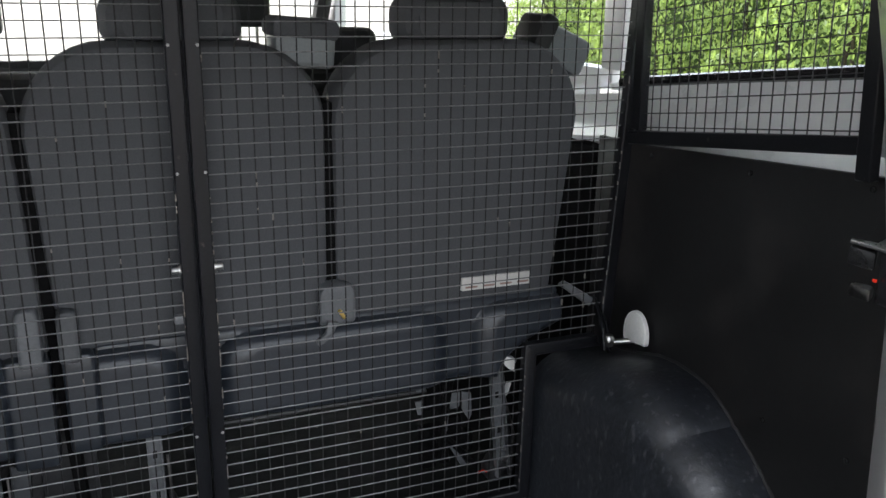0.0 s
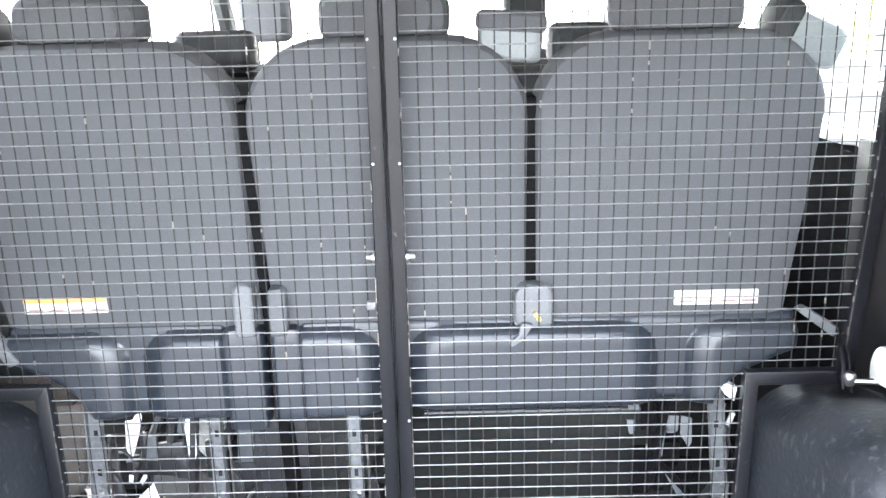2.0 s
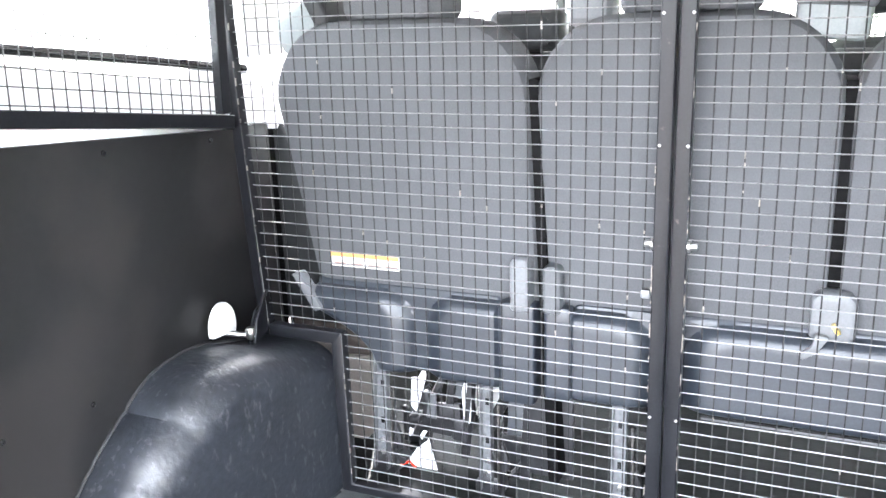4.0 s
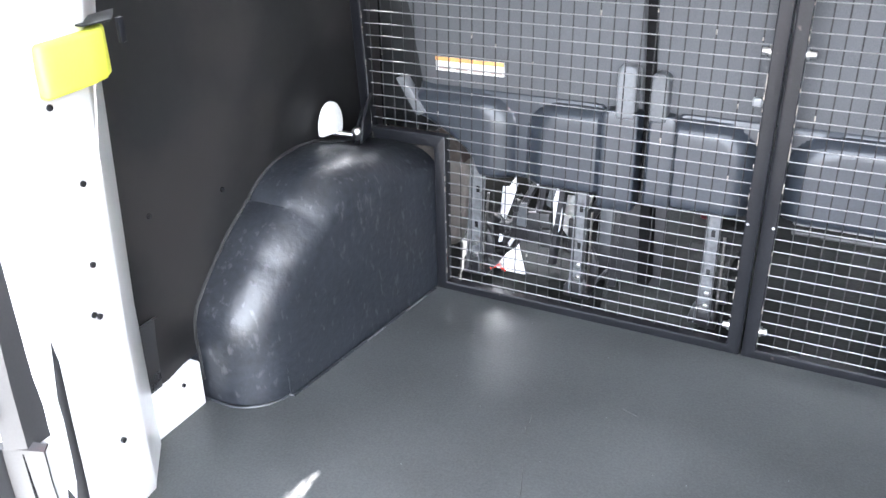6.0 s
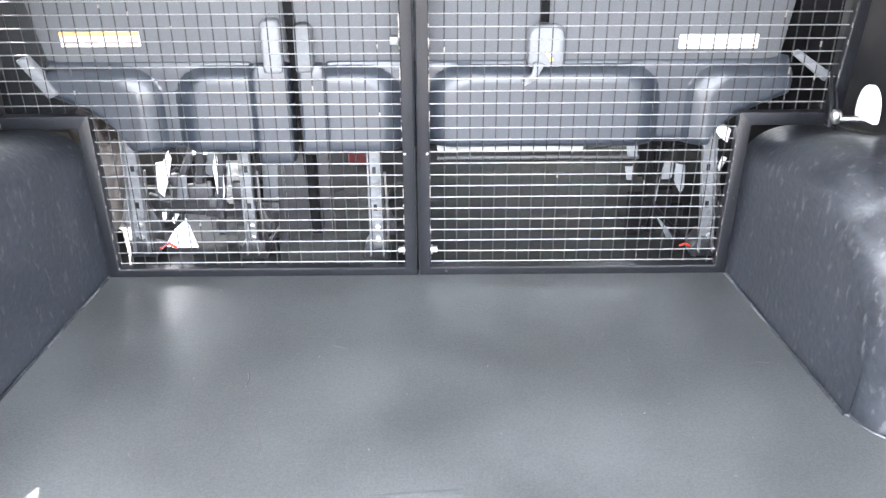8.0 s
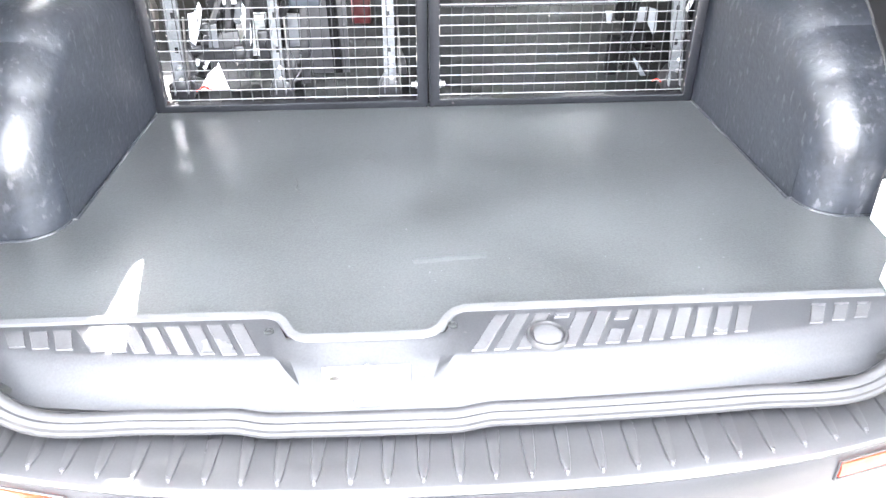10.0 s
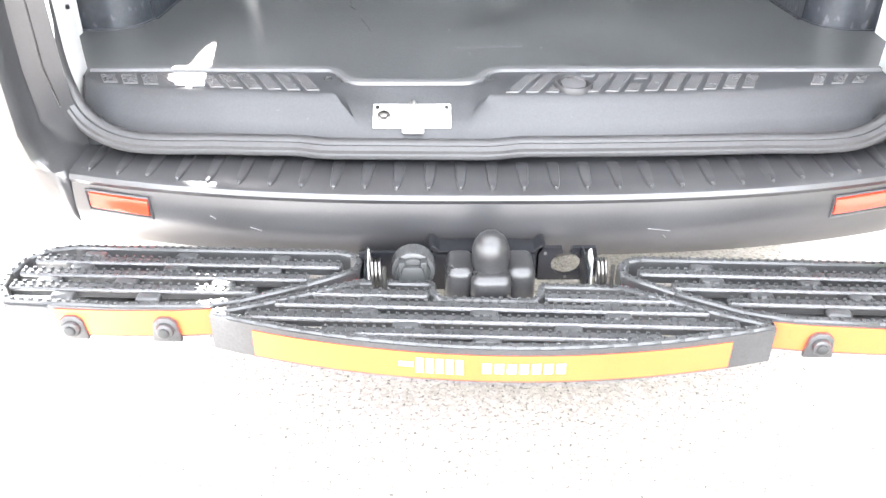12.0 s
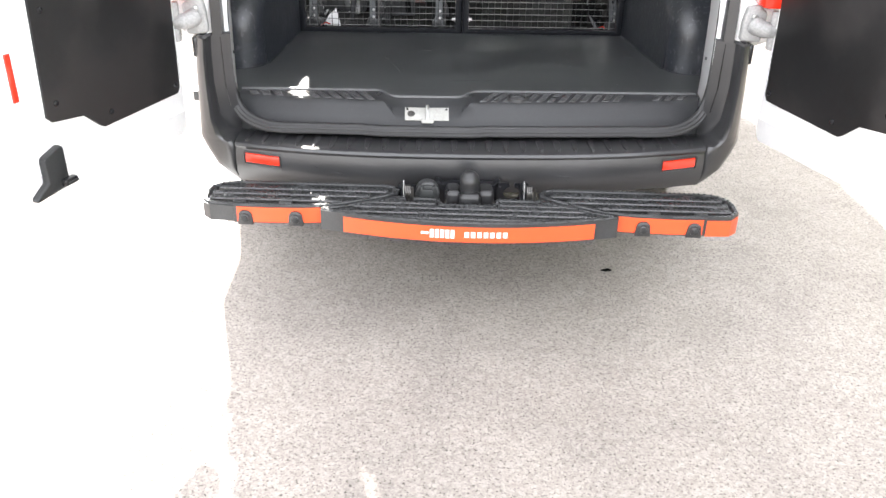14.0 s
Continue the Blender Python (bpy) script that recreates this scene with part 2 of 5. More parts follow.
M_LEAFCORE = mat("hedge_shade_core", (0.05, 0.085, 0.015), 0.9, var=0.6, scale=8, fine=40, bump=1.0, bump_dist=0.05)
M_TWIG = mat("hedge_twigs", (0.05, 0.04, 0.025), 0.9, var=0.3)
M_GLASS = glass_mat("window_glass", (0.93, 0.97, 0.95))
M_HEADLINER = mat("pale_headliner", (0.55, 0.55, 0.53), 0.9, var=0.06, bump=0.2)


# ---- mesh tools ----
def part(name, bm, material, parent=None, label="", smooth=True):
    """Links a bmesh as one mesh object, under a thing or a part where one is given."""
    bmesh.ops.recalc_face_normals(bm, faces=bm.faces)
    me = bpy.data.meshes.new(name)
    bm.to_mesh(me)
    bm.free()
    me.materials.append(material)
    if smooth:
        me.polygons.foreach_set("use_smooth", [True] * len(me.polygons))
        me.set_sharp_from_angle(angle=radians(38))
    ob = new(name, me)
    if parent is not None:
        ob.parent = parent
    if label:
        ob["label"] = label
    return ob


def thing(name, label, category, group="", at=(0, 0, 0)):
    ob = new(name)
    ob.empty_display_size = 0.05
    ob.location = at
    return tagged(ob, label, category, group)


def box(x0, x1, y0, y1, z0, z1, bev=0.0, seg=2, bm=None):
    own = bmesh.new()
    bmesh.ops.create_cube(own, size=1.0)
    for v in own.verts:
        v.co = Vector(((x0 + x1) / 2 + v.co.x * (x1 - x0), (y0 + y1) / 2 + v.co.y * (y1 - y0), (z0 + z1) / 2 + v.co.z * (z1 - z0)))
    if bev:
        bmesh.ops.bevel(own, geom=own.edges[:], offset=bev, segments=seg, affect="EDGES", profile=0.5)
    return join(bm, own)


def join(bm, own):
    if bm is None:
        return own
    me = bpy.data.meshes.new("tmp")
    own.to_mesh(me)
    own.free()
    bm.from_mesh(me)
    bpy.data.meshes.remove(me)
    return bm


AX = {"x": lambda a, b, c: (c, a, b), "y": lambda a, b, c: (a, c, b), "z": lambda a, b, c: (a, b, c)}


def prism(pts, axis, lo, hi, bev=0.0, seg=2, bm=None):
    """A polygon (x,y for z; x,z for y; y,z for x) drawn out along an axis."""
    own = bmesh.new()
    f = AX[axis]
    a = [own.verts.new(f(p, q, lo)) for p, q in pts]
    b = [own.verts.new(f(p, q, hi)) for p, q in pts]
    own.faces.new(a)
    own.faces.new(b[::-1])
    n = len(pts)
    for i in range(n):
        own.faces.new((a[i], b[i], b[(i + 1) % n], a[(i + 1) % n]))
    bmesh.ops.recalc_face_normals(own, faces=own.faces)
    if bev:
        bmesh.ops.bevel(own, geom=own.edges[:], offset=bev, segments=seg, affect="EDGES", profile=0.5)
    return join(bm, own)


def tube(points, r, sides=8, bm=None, cap=True):
    own = bmesh.new()
    pts = [Vector(p) for p in points]
    rings = []
    s = None
    for i, p in enumerate(pts):
        d = (pts[min(i + 1, len(pts) - 1)] - pts[max(i - 1, 0)]).normalized()
        if s is None:
            s = d.cross(Vector((0, 0, 1)) if abs(d.z) < 0.9 else Vector((0, 1, 0)))
        s = (s - d * s.dot(d)).normalized()
        u = s.cross(d)
        rad = r[i] if isinstance(r, (list, tuple)) else r
        rings.append([own.verts.new(p + rad * (math.cos(k * math.tau / sides) * s + math.sin(k * math.tau / sides) * u)) for k in range(sides)])
    for a, b in zip(rings, rings[1:]):
        for k in range(sides):
            own.faces.new((a[k], a[(k + 1) % sides], b[(k + 1) % sides], b[k]))
    if cap:
        own.faces.new(rings[0])
        own.faces.new(rings[-1][::-1])
    return join(bm, own)


def loft(lines, closed=False, thick=0.0, bm=None):
    """A skin through lines of equally many points; thick: made solid."""
    own = bmesh.new()
    rows = [[own.verts.new(p) for p in line] for line in lines]
    for a, b in zip(rows, rows[1:]):
        n = len(a)
        for k in range(n if closed else n - 1):
            own.faces.new((a[k], a[(k + 1) % n], b[(k + 1) % n], b[k]))
    if closed:
        own.faces.new(rows[0])
        own.faces.new(rows[-1][::-1])
    bmesh.ops.recalc_face_normals(own, faces=own.faces)
    if thick:
        bmesh.ops.solidify(own, geom=own.faces[:], thickness=thick)
    return join(bm, own)


def rounded(x0, x1, z0, z1, r_low, r_top, n=7, bulge=0.0):
    """The outline of a rounded rectangle, from its lower left corner round."""
    out = []
    for cx, cz, r, a0 in ((x0 + r_low, z0 + r_low, r_low, 180), (x1 - r_low, z0 + r_low, r_low, 270), (x1 - r_top, z1 - r_top, r_top, 0), (x0 + r_top, z1 - r_top, r_top, 90)):
        for k in range(n):
            a = radians(a0 + 90 * k / (n - 1))
            out.append((cx + r * math.cos(a), cz + r * math.sin(a)))
    return out


def cushion(outline, y0, depth, r, dome=0.01, bm=None, lean=0.0):
    """A padded slab with a rounded rim whose back face looks to -y."""
    cx = sum(p[0] for p in outline) / len(outline)
    cz = sum(p[1] for p in outline) / len(outline)
    hw = max(abs(p[0] - cx) for p in outline)
    lines = []
    for inset, y in ((hw * 0.6, y0 - dome), (hw * 0.3, y0 - dome * 0.8), (r, y0), (r * 0.35, y0 + r * 0.3), (0, y0 + r), (0, y0 + depth - r), (r * 0.35, y0 + depth - r * 0.3), (r, y0 + depth)):
        k = 1 - inset / hw
        lines.append([(cx + (p[0] - cx) * k, y + lean * (cz + (p[1] - cz) * k - 1.0), cz + (p[1] - cz) * (1 - inset / max(hw, 0.001) if inset > r else 1 - inset / max(abs(max(q[1] for q in outline) - cz), 0.001))) for p in outline])
    return loft(lines, closed=True, bm=bm)


def flow(points, n=6):
    """A smooth chain through the points."""
    p = [Vector(q) for q in points]
    p = [2 * p[0] - p[1]] + p + [2 * p[-1] - p[-2]]
    out = []
    for a, b, c, d in zip(p, p[1:], p[2:], p[3:]):
        for k in range(n):
            t = k / n
            out.append(0.5 * (2 * b + (c - a) * t + (2 * a - 5 * b + 4 * c - d) * t * t + (3 * b - 3 * c + d - a) * t ** 3))
    return out + [p[-2]]


def disc(cx, cy, cz, r, depth, axis, n=24, bev=0.0, bm=None):
    pts = [(math.cos(k * math.tau / n) * r, math.sin(k * math.tau / n) * r) for k in range(n)]
    base = {"x": (cy, cz, cx), "y": (cx, cz, cy), "z": (cx, cy, cz)}[axis]
    return prism([(base[0] + p, base[1] + q) for p, q in pts], axis, base[2], base[2] + depth, bev, 2, bm)


def lathe(profile, cx, cy, n=24, bm=None):
    """Turned about a vertical line: profile of (radius, z)."""
    return loft([[(cx + r * math.cos(k * math.tau / n), cy + r * math.sin(k * math.tau / n), z) for k in range(n)] for r, z in profile], closed=True, bm=bm)


def hexbolt(name, x, y, z, r, depth, axis, parent, label="bright steel bolt head"):
    bm = disc(x, y, z, r, depth, axis, 6, r * 0.12)
    disc(x, y, z, r * 1.5, depth * 0.3, axis, 18, 0, bm)
    return part(name, bm, M_STEEL, parent, label)


# ---- setting ----
YP = 1.075           # mesh partition
ZF = 0.62            # load floor
ground_bm = bmesh.new()
bmesh.ops.create_grid(ground_bm, x_segments=2, y_segments=2, size=150)
ground = tagged(part("ground", ground_bm, M_TARMAC), "pale grey worn tarmac of a parking bay", "ground", kind="structure")
line = tagged(part("bay_line", box(-1.2, -0.93, -14, 9, 0.0, 0.002), M_PAINTLINE), "white painted parking bay line on the tarmac", "road marking", kind="structure")
tagged(part("dead_leaf", prism([(0.49, 0.13), (0.505, 0.12), (0.53, 0.128), (0.52, 0.142)], "z", 0.0, 0.004), M_RUBBER), "small dark dead leaf lying on tarmac", "leaf")


def hedge():
    """A tall hedge beside the van: thousands of small leaves on a frame of twigs."""
    root = thing("hedge", "tall sunlit yellow-green hedge beside the van", "hedge", at=(4.2, 2, 0))
    root["kind"] = "stuff"
    rng = random.Random(4)
    verts, faces = [], []
    for i in range(80000):
        y = rng.uniform(-5, 9)
        z = rng.uniform(0.3, 2.75)
        deep = rng.random() ** 2 * 0.5
        x = deep + 0.25 * math.sin(y * 2.1 + z) * math.sin(z * 3.3 + y) + 0.12 * math.sin(9 * y) * math.sin(7 * z)
        s = rng.uniform(0.013, 0.032)
        m = Matrix.Translation((x, y - 2, z)) @ Euler((rng.uniform(0, 6), rng.uniform(0, 6), rng.uniform(0, 6))).to_matrix().to_4x4()
        k = len(verts)
        verts += [tuple(m @ Vector(p)) for p in ((-s, 0, 0), (0, -0.45 * s, 0.1 * s), (s, 0, 0), (0, 0.45 * s, 0.1 * s))]
        faces.append((k, k + 1, k + 2, k + 3))
    me = bpy.data.meshes.new("leaves")
    me.from_pydata(verts, [], faces)
    me.materials.append(M_LEAF)
    ob = new("leaves", me)
    ob.parent = root
    ob["kind"] = "stuff"
    bm = bmesh.new()
    for i in range(50):
        y = -7 + i * 0.28
        tube([(0.5, y, 0), (0.45 + rng.uniform(-0.1, 0.1), y + rng.uniform(-0.2, 0.2), 1.5), (0.35, y + rng.uniform(-0.3, 0.3), 2.5)], [0.02, 0.014, 0.005], 5, bm)
    part("stems", bm, M_TWIG, root)
    # solid dark green core: the hedge's shaded depth put into its colour
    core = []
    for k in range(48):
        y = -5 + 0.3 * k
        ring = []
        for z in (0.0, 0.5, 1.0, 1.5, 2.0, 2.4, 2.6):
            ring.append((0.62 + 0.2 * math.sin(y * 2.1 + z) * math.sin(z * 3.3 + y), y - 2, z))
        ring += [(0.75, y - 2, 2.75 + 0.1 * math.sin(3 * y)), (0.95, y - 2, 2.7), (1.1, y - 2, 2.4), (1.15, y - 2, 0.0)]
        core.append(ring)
    part("shade_core", loft(core, closed=True), M_LEAFCORE, root)
    return root


side_hedge = hedge()

# ---- van ----
van = thing("van", "white panel van with both rear doors open", "van", at=(0, 1.5, 0))


def vpart(name, bm, material, label="", parent=None):
    """A part of the van, whose root stands under its middle."""
    for v in bm.verts:
        v.co.y -= 1.5
    return part(name, bm, material, parent or van, label)


def pillar(s):
    """A rear door pillar: white inner post, dark outer trim, rubber seal, holes."""
    high = ((0.778, 0.10), (0.766, 0.12), (0.787, 0.27), (0.80, 0.285), (0.86, 0.36), (0.955, 0.43), (0.955, 0.06), (0.9, 0.03), (0.82, 0.05))
    low = high[:5] + ((0.9, 0.365), (0.858, 0.2), (0.85, 0.1), (0.80, 0.09))
    lines = []
    for z, dx, dy, sec in ((0.56, 0.0, 0.0, low), (0.66, 0.003, 0.0, low), (0.82, 0.001, 0.0, low), (0.865, 0.0, 0.0, high), (0.9, 0.0, 0.0, high), (1.3, -0.025, 0.0, high), (1.6, -0.06, 0.02, high), (1.93, -0.12, 0.05, high)):
        lines.append([(s * (x + dx), y + dy + (0.012 + max(0.0, z - 1.1) * 0.04 if s > 0 and y > 0.26 and x < 0.9 else 0.0), z) for x, y in sec])
    post = vpart("pillar", loft(lines, closed=True), M_WHITE)
    for y, z in ((0.199, 1.285), (0.233, 1.172), (0.226, 1.055), (0.213, 0.982), (0.223, 0.974), (0.221, 0.757)):
        x = 0.766 + (y - 0.12) * 0.127 - max(0.0, z - 0.9) * 0.0625
        vpart("hole", disc(s * (x - 0.002), y, z, 0.0045, s * 0.006, "x", 10), M_RUBBER, "small dark drilled hole", post)
    # bumper corner rising into the pillar trim: inner panel, hollow, ridge, outer side
    rows = (
        (0.372, ((0.74, 0.09), (0.745, 0.085), (0.75, 0.07), (0.752, 0.06), (0.755, 0.055), (0.765, 0.075), (0.78, 0.16), (0.80, 0.4))),
        (0.400, ((0.745, 0.07), (0.75, 0.06), (0.753, 0.045), (0.757, 0.035), (0.762, 0.03), (0.79, 0.055), (0.81, 0.16), (0.83, 0.4))),
        (0.437, ((0.748, 0.06), (0.752, 0.045), (0.756, 0.03), (0.761, 0.018), (0.775, 0.015), (0.825, 0.045), (0.845, 0.16), (0.86, 0.4))),
        (0.489, ((0.75, 0.05), (0.754, 0.03), (0.757, 0.015), (0.763, 0.008), (0.785, 0.010), (0.853, 0.05), (0.868, 0.16), (0.88, 0.4))),
        (0.515, ((0.75, 0.05), (0.755, 0.03), (0.757, 0.012), (0.765, 0.006), (0.79, 0.006), (0.862, 0.05), (0.875, 0.16), (0.885, 0.4))),
        (0.526, ((0.752, 0.105), (0.756, 0.08), (0.762, 0.03), (0.768, 0.012), (0.793, 0.0065), (0.867, 0.05), (0.878, 0.16), (0.885, 0.4))),
        (0.533, ((0.752, 0.115), (0.762, 0.10), (0.77, 0.062), (0.781, 0.03), (0.801, 0.0075), (0.868, 0.05), (0.878, 0.16), (0.885, 0.4))),
        (0.552, ((0.752, 0.11), (0.78, 0.085), (0.788, 0.06), (0.798, 0.037), (0.814, 0.004), (0.868, 0.05), (0.878, 0.16), (0.885, 0.4))),
        (0.600, ((0.752, 0.09), (0.80, 0.064), (0.806, 0.056), (0.811, 0.038), (0.823, 0.0), (0.866, 0.05), (0.876, 0.16), (0.88, 0.4))),
        (0.700, ((0.753, 0.08), (0.807, 0.06), (0.812, 0.053), (0.816, 0.037), (0.826, 0.0), (0.863, 0.05), (0.874, 0.16), (0.88, 0.4))),
        (0.800, ((0.753, 0.075), (0.806, 0.058), (0.811, 0.052), (0.815, 0.037), (0.824, 0.0), (0.858, 0.05), (0.868, 0.16), (0.875, 0.4))),
        (0.852, ((0.752, 0.075), (0.803, 0.057), (0.808, 0.052), (0.812, 0.038), (0.820, 0.002), (0.852, 0.05), (0.862, 0.16), (0.87, 0.4))),
        (0.858, ((0.755, 0.085), (0.803, 0.07), (0.81, 0.065), (0.815, 0.06), (0.825, 0.03), (0.845, 0.06), (0.855, 0.16), (0.86, 0.4))))
    lines = []
    for z, sec in rows:
        line = flow([(s * x, y, z) for x, y in sec], 3)
        lines.append([tuple(q) for q in line])
    vpart("corner_trim", loft(lines, thick=0.003), M_BUMPER, "dark grey plastic bumper corner rising into pillar trim")
    vpart("trim_lug", box(*sorted((s * 0.846, s * 0.862)), 0.035, 0.08, 0.79, 0.85, 0.004), M_RUBBER, "small black rubber stop")
    vpart("panel_seam", tube([(s * 0.782, 0.066, 0.845), (s * 0.781, 0.0668, 0.7), (s * 0.772, 0.076, 0.62)], 0.0018, 6), M_RUBBER, "dark seam in the trim panel")
    pts = [(0.779, 0.065, 0.85), (0.778, 0.065, 0.95), (0.768, 0.068, 1.2), (0.748, 0.078, 1.5), (0.715, 0.122, 1.9)]
    rows = [[(s * (x + 0.024), y - 0.01, z), (s * (x - 0.004), y + 0.004, z), (s * (x - 0.004), y + 0.05, z), (s * (x + 0.026), y + 0.045, z)] for x, y, z in pts]
    vpart("inner_trim", loft(rows, closed=True), M_BUMPER)
    lamp = vpart("tail_lamp", box(*sorted((s * 0.835, s * 0.90)), -0.05, 0.05, 0.975, 1.4, 0.015), M_RED, "red tail lamp")
    bm = prism([(s * x, z) for x, z in ((0.800, 0.872), (0.862, 0.866), (0.868, 0.9), (0.872, 0.955), (0.845, 0.978), (0.81, 0.972), (0.802, 0.93))], "y", 0.0, 0.028, 0.008, 3)
    hinge = vpart("hinge", bm, M_HINGE, "grey painted door hinge")
    vpart("hinge_pin", lathe([(0.004, 0.85), (0.013, 0.853), (0.015, 0.86), (0.015, 0.96), (0.013, 0.967), (0.004, 0.97)], s * 0.888, -0.022, 16), M_HINGE, "", hinge)
    vpart("hinge_arm", tube(flow([(s * 0.835, 0.0, 0.92), (s * 0.85, -0.02, 0.915), (s * 0.872, -0.028, 0.91), (s * 0.888, -0.022, 0.908)], 4), [0.026] * 4 + [0.024] * 4 + [0.02] * 5, 10), M_HINGE, "", hinge)
    vpart("hinge_bolt", disc(s * 0.83, 0.0, 0.945, 0.009, -0.008, "y", 6, 0.001), M_STEEL, "", hinge)


for s in (-1, 1):
    pillar(s)

# seal round the foot of the door opening
seal_pts = [(-0.72, 0.19, 1.9), (-0.752, 0.145, 1.5), (-0.768, 0.133, 1.2), (-0.777, 0.13, 0.9), (-0.778, 0.128, 0.76), (-0.771, 0.12, 0.668), (-0.743, 0.1, 0.604), (-0.69, 0.078, 0.573), (-0.62, 0.066, 0.562)]
seal_pts += [(x / 20, 0.053 + 0.02 * (x / 12) ** 2 - 1.0 * (0.01 if -0.34 < x / 20 < 0.05 else 0.0), 0.56) for x in range(-10, 11)]
seal_pts += [(-x, y, z) for x, y, z in seal_pts[8::-1]]
vpart("door_seal", tube(flow(seal_pts, 4), 0.013, 10), M_SEAL, "black rubber door seal")
vpart("seal_web", tube(flow([(x * 1.006, y - 0.011, z - 0.005) for x, y, z in seal_pts], 4), 0.0115, 8), M_SEAL)
vpart("seal_lip", tube(flow([(x * 1.012, y - 0.018, z - 0.012) for x, y, z in seal_pts], 4), 0.007, 8), M_SEAL)


def side(s):
    """One side of the body with two window openings, inner skin and glass."""
    y0, y1 = 0.3, 4.1
    outer, inner = 0.99, 0.935
    def wall(name, ya, yb, za, zb, label=""):
        return vpart(name, box(*sorted((s * inner, s * outer)), ya, yb, za, zb, 0.004), M_WHITE, label)
    vpart("side_panel", box(*sorted((s * inner, s * 0.958)), 0.42, 1.3, 0.35, 1.5, 0.004), M_WHITE)
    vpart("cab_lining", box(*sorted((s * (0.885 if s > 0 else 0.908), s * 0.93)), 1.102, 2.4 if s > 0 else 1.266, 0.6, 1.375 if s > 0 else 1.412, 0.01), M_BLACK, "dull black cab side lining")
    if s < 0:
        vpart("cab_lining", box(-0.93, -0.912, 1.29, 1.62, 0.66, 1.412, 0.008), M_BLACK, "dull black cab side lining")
    if s > 0:
        wall("side_panel", 1.3, y1, 0.35, 1.54)
    else:
        wall("side_panel", 2.55, y1, 0.35, 1.54)
    wall("window_pillar", y0, 0.42, 1.54, 1.82)
    wall("window_pillar", 1.22, 1.3 if s > 0 else 1.53, 1.54, 1.82)
    if s > 0:
        wall("window_pillar", 2.5, 2.62, 1.54, 1.82)
    else:
        wall("window_pillar", 2.55, 2.66, 1.54, 1.82)
    wall("window_pillar", 3.6, y1, 1.54, 1.82)
    trim = vpart("window_frame", tube(flow([(s * 0.93, 1.2, 1.518), (s * 0.93, 0.85, 1.562), (s * 0.93, 0.52, 1.602), (s * 0.93, 0.465, 1.622), (s * 0.93, 0.444, 1.66), (s * 0.925, 0.44, 1.95)], 5), 0.011, 8), M_RUBBER, "black rubber window frame")
    bm = prism([(0.4, 1.9), (0.4, 1.6), (0.46, 1.61), (0.44, 1.64), (0.44, 1.9)], "x", *sorted((s * 0.94, s * 0.985)))
    vpart("window_surround", bm, M_WHITE)
    for a, b in ((0.42, 1.22), (1.3, 2.5), (2.62, 3.6)):
        if s < 0 and a == 1.3:
            continue
        pane = vpart("window_pane", box(*sorted((s * 0.962, s * 0.967)), a, b, 1.5, 1.83), M_GLASS, "clear side window glass")
        pane.visible_shadow = False
    # folded shoulder of the inner skin under the window
    lines = []
    for y in (0.36, 0.45, 0.6, 0.8, 1.05, 1.3, 1.6, 2.0):
        top, low = 1.513 + (1.22 - y) * 0.127, 1.408 + (1.06 - y) * 0.13
        row = ((0.985, top + 0.006), (0.957, top), (0.94, top - 0.01), (0.922, top * 0.62 + low * 0.38), (0.912, top * 0.54 + low * 0.46), (0.9, low + 0.03), (0.896, low + 0.012), (0.902, low))
        lines.append([(s * x, y, z) for x, z in row])
    vpart("inner_skin", loft(lines, thick=0.003), M_WHITE, "white painted inner body skin")
    vpart("sill_strip", box(*sorted((s * 0.87, s * 0.93)), 0.3, 0.49, 0.60, 0.712, 0.004), M_WHITE, "white painted strip below the lining")
    vpart("strip_screw", disc(s * 0.866, 0.44, 0.69, 0.004, s * 0.006, "x", 8), M_RUBBER)


for s in (-1, 1):
    side(s)

vpart("roof", box(-0.9, 0.9, 0.15, 4.1, 1.965, 2.0, 0.01), M_WHITE)
SHOULDER = [(0.99, 1.80), (0.985, 1.86), (0.965, 1.93), (0.93, 1.98), (0.895, 2.0), (0.895, 1.965), (0.92, 1.945), (0.94, 1.9), (0.95, 1.86), (0.952, 1.8)]
for s, ya, yb in ((1, 0.15, 4.1), (-1, 0.15, 1.3), (-1, 2.55, 4.1)):
    vpart("roof_shoulder", prism([(s * x, z) for x, z in SHOULDER], "y", ya, yb), M_WHITE)
vpart("headliner", box(-0.86, 0.86, 0.3, 4.0, 1.935, 1.96, 0.004), M_HEADLINER)
vpart("roof_rail", box(-0.8, 0.8, 0.08, 0.3, 1.88, 1.985, 0.02), M_WHITE)
vpart("underbody", box(-0.84, 0.84, 0.12, 4.0, 0.42, 0.585, 0.01), M_DARKPL)
vpart("cab_floor", box(-0.92, 0.92, 1.1, 4.0, 0.585, 0.603, 0.004), M_CABFLOOR, "dark ribbed rubber cab floor")
vpart("cab_carpet", prism([(-0.345, 1.3), (-0.345, 1.42), (-0.2, 1.58), (-0.08, 1.58), (-0.1, 1.14), (-0.31, 1.14)], "z", 0.603, 0.611, 0.004), M_CARPET, "grey textured footwell carpet")
vpart("belt_cover", prism([(-0.92, 0.94), (-0.819, 0.935), (-0.748, 0.922), (-0.728, 0.885), (-0.71, 0.845), (-0.79, 0.84), (-0.80, 0.879), (-0.92, 0.875)], "y", 1.29, 1.36, 0.008), M_BROWN, "brown plastic belt reel cover")
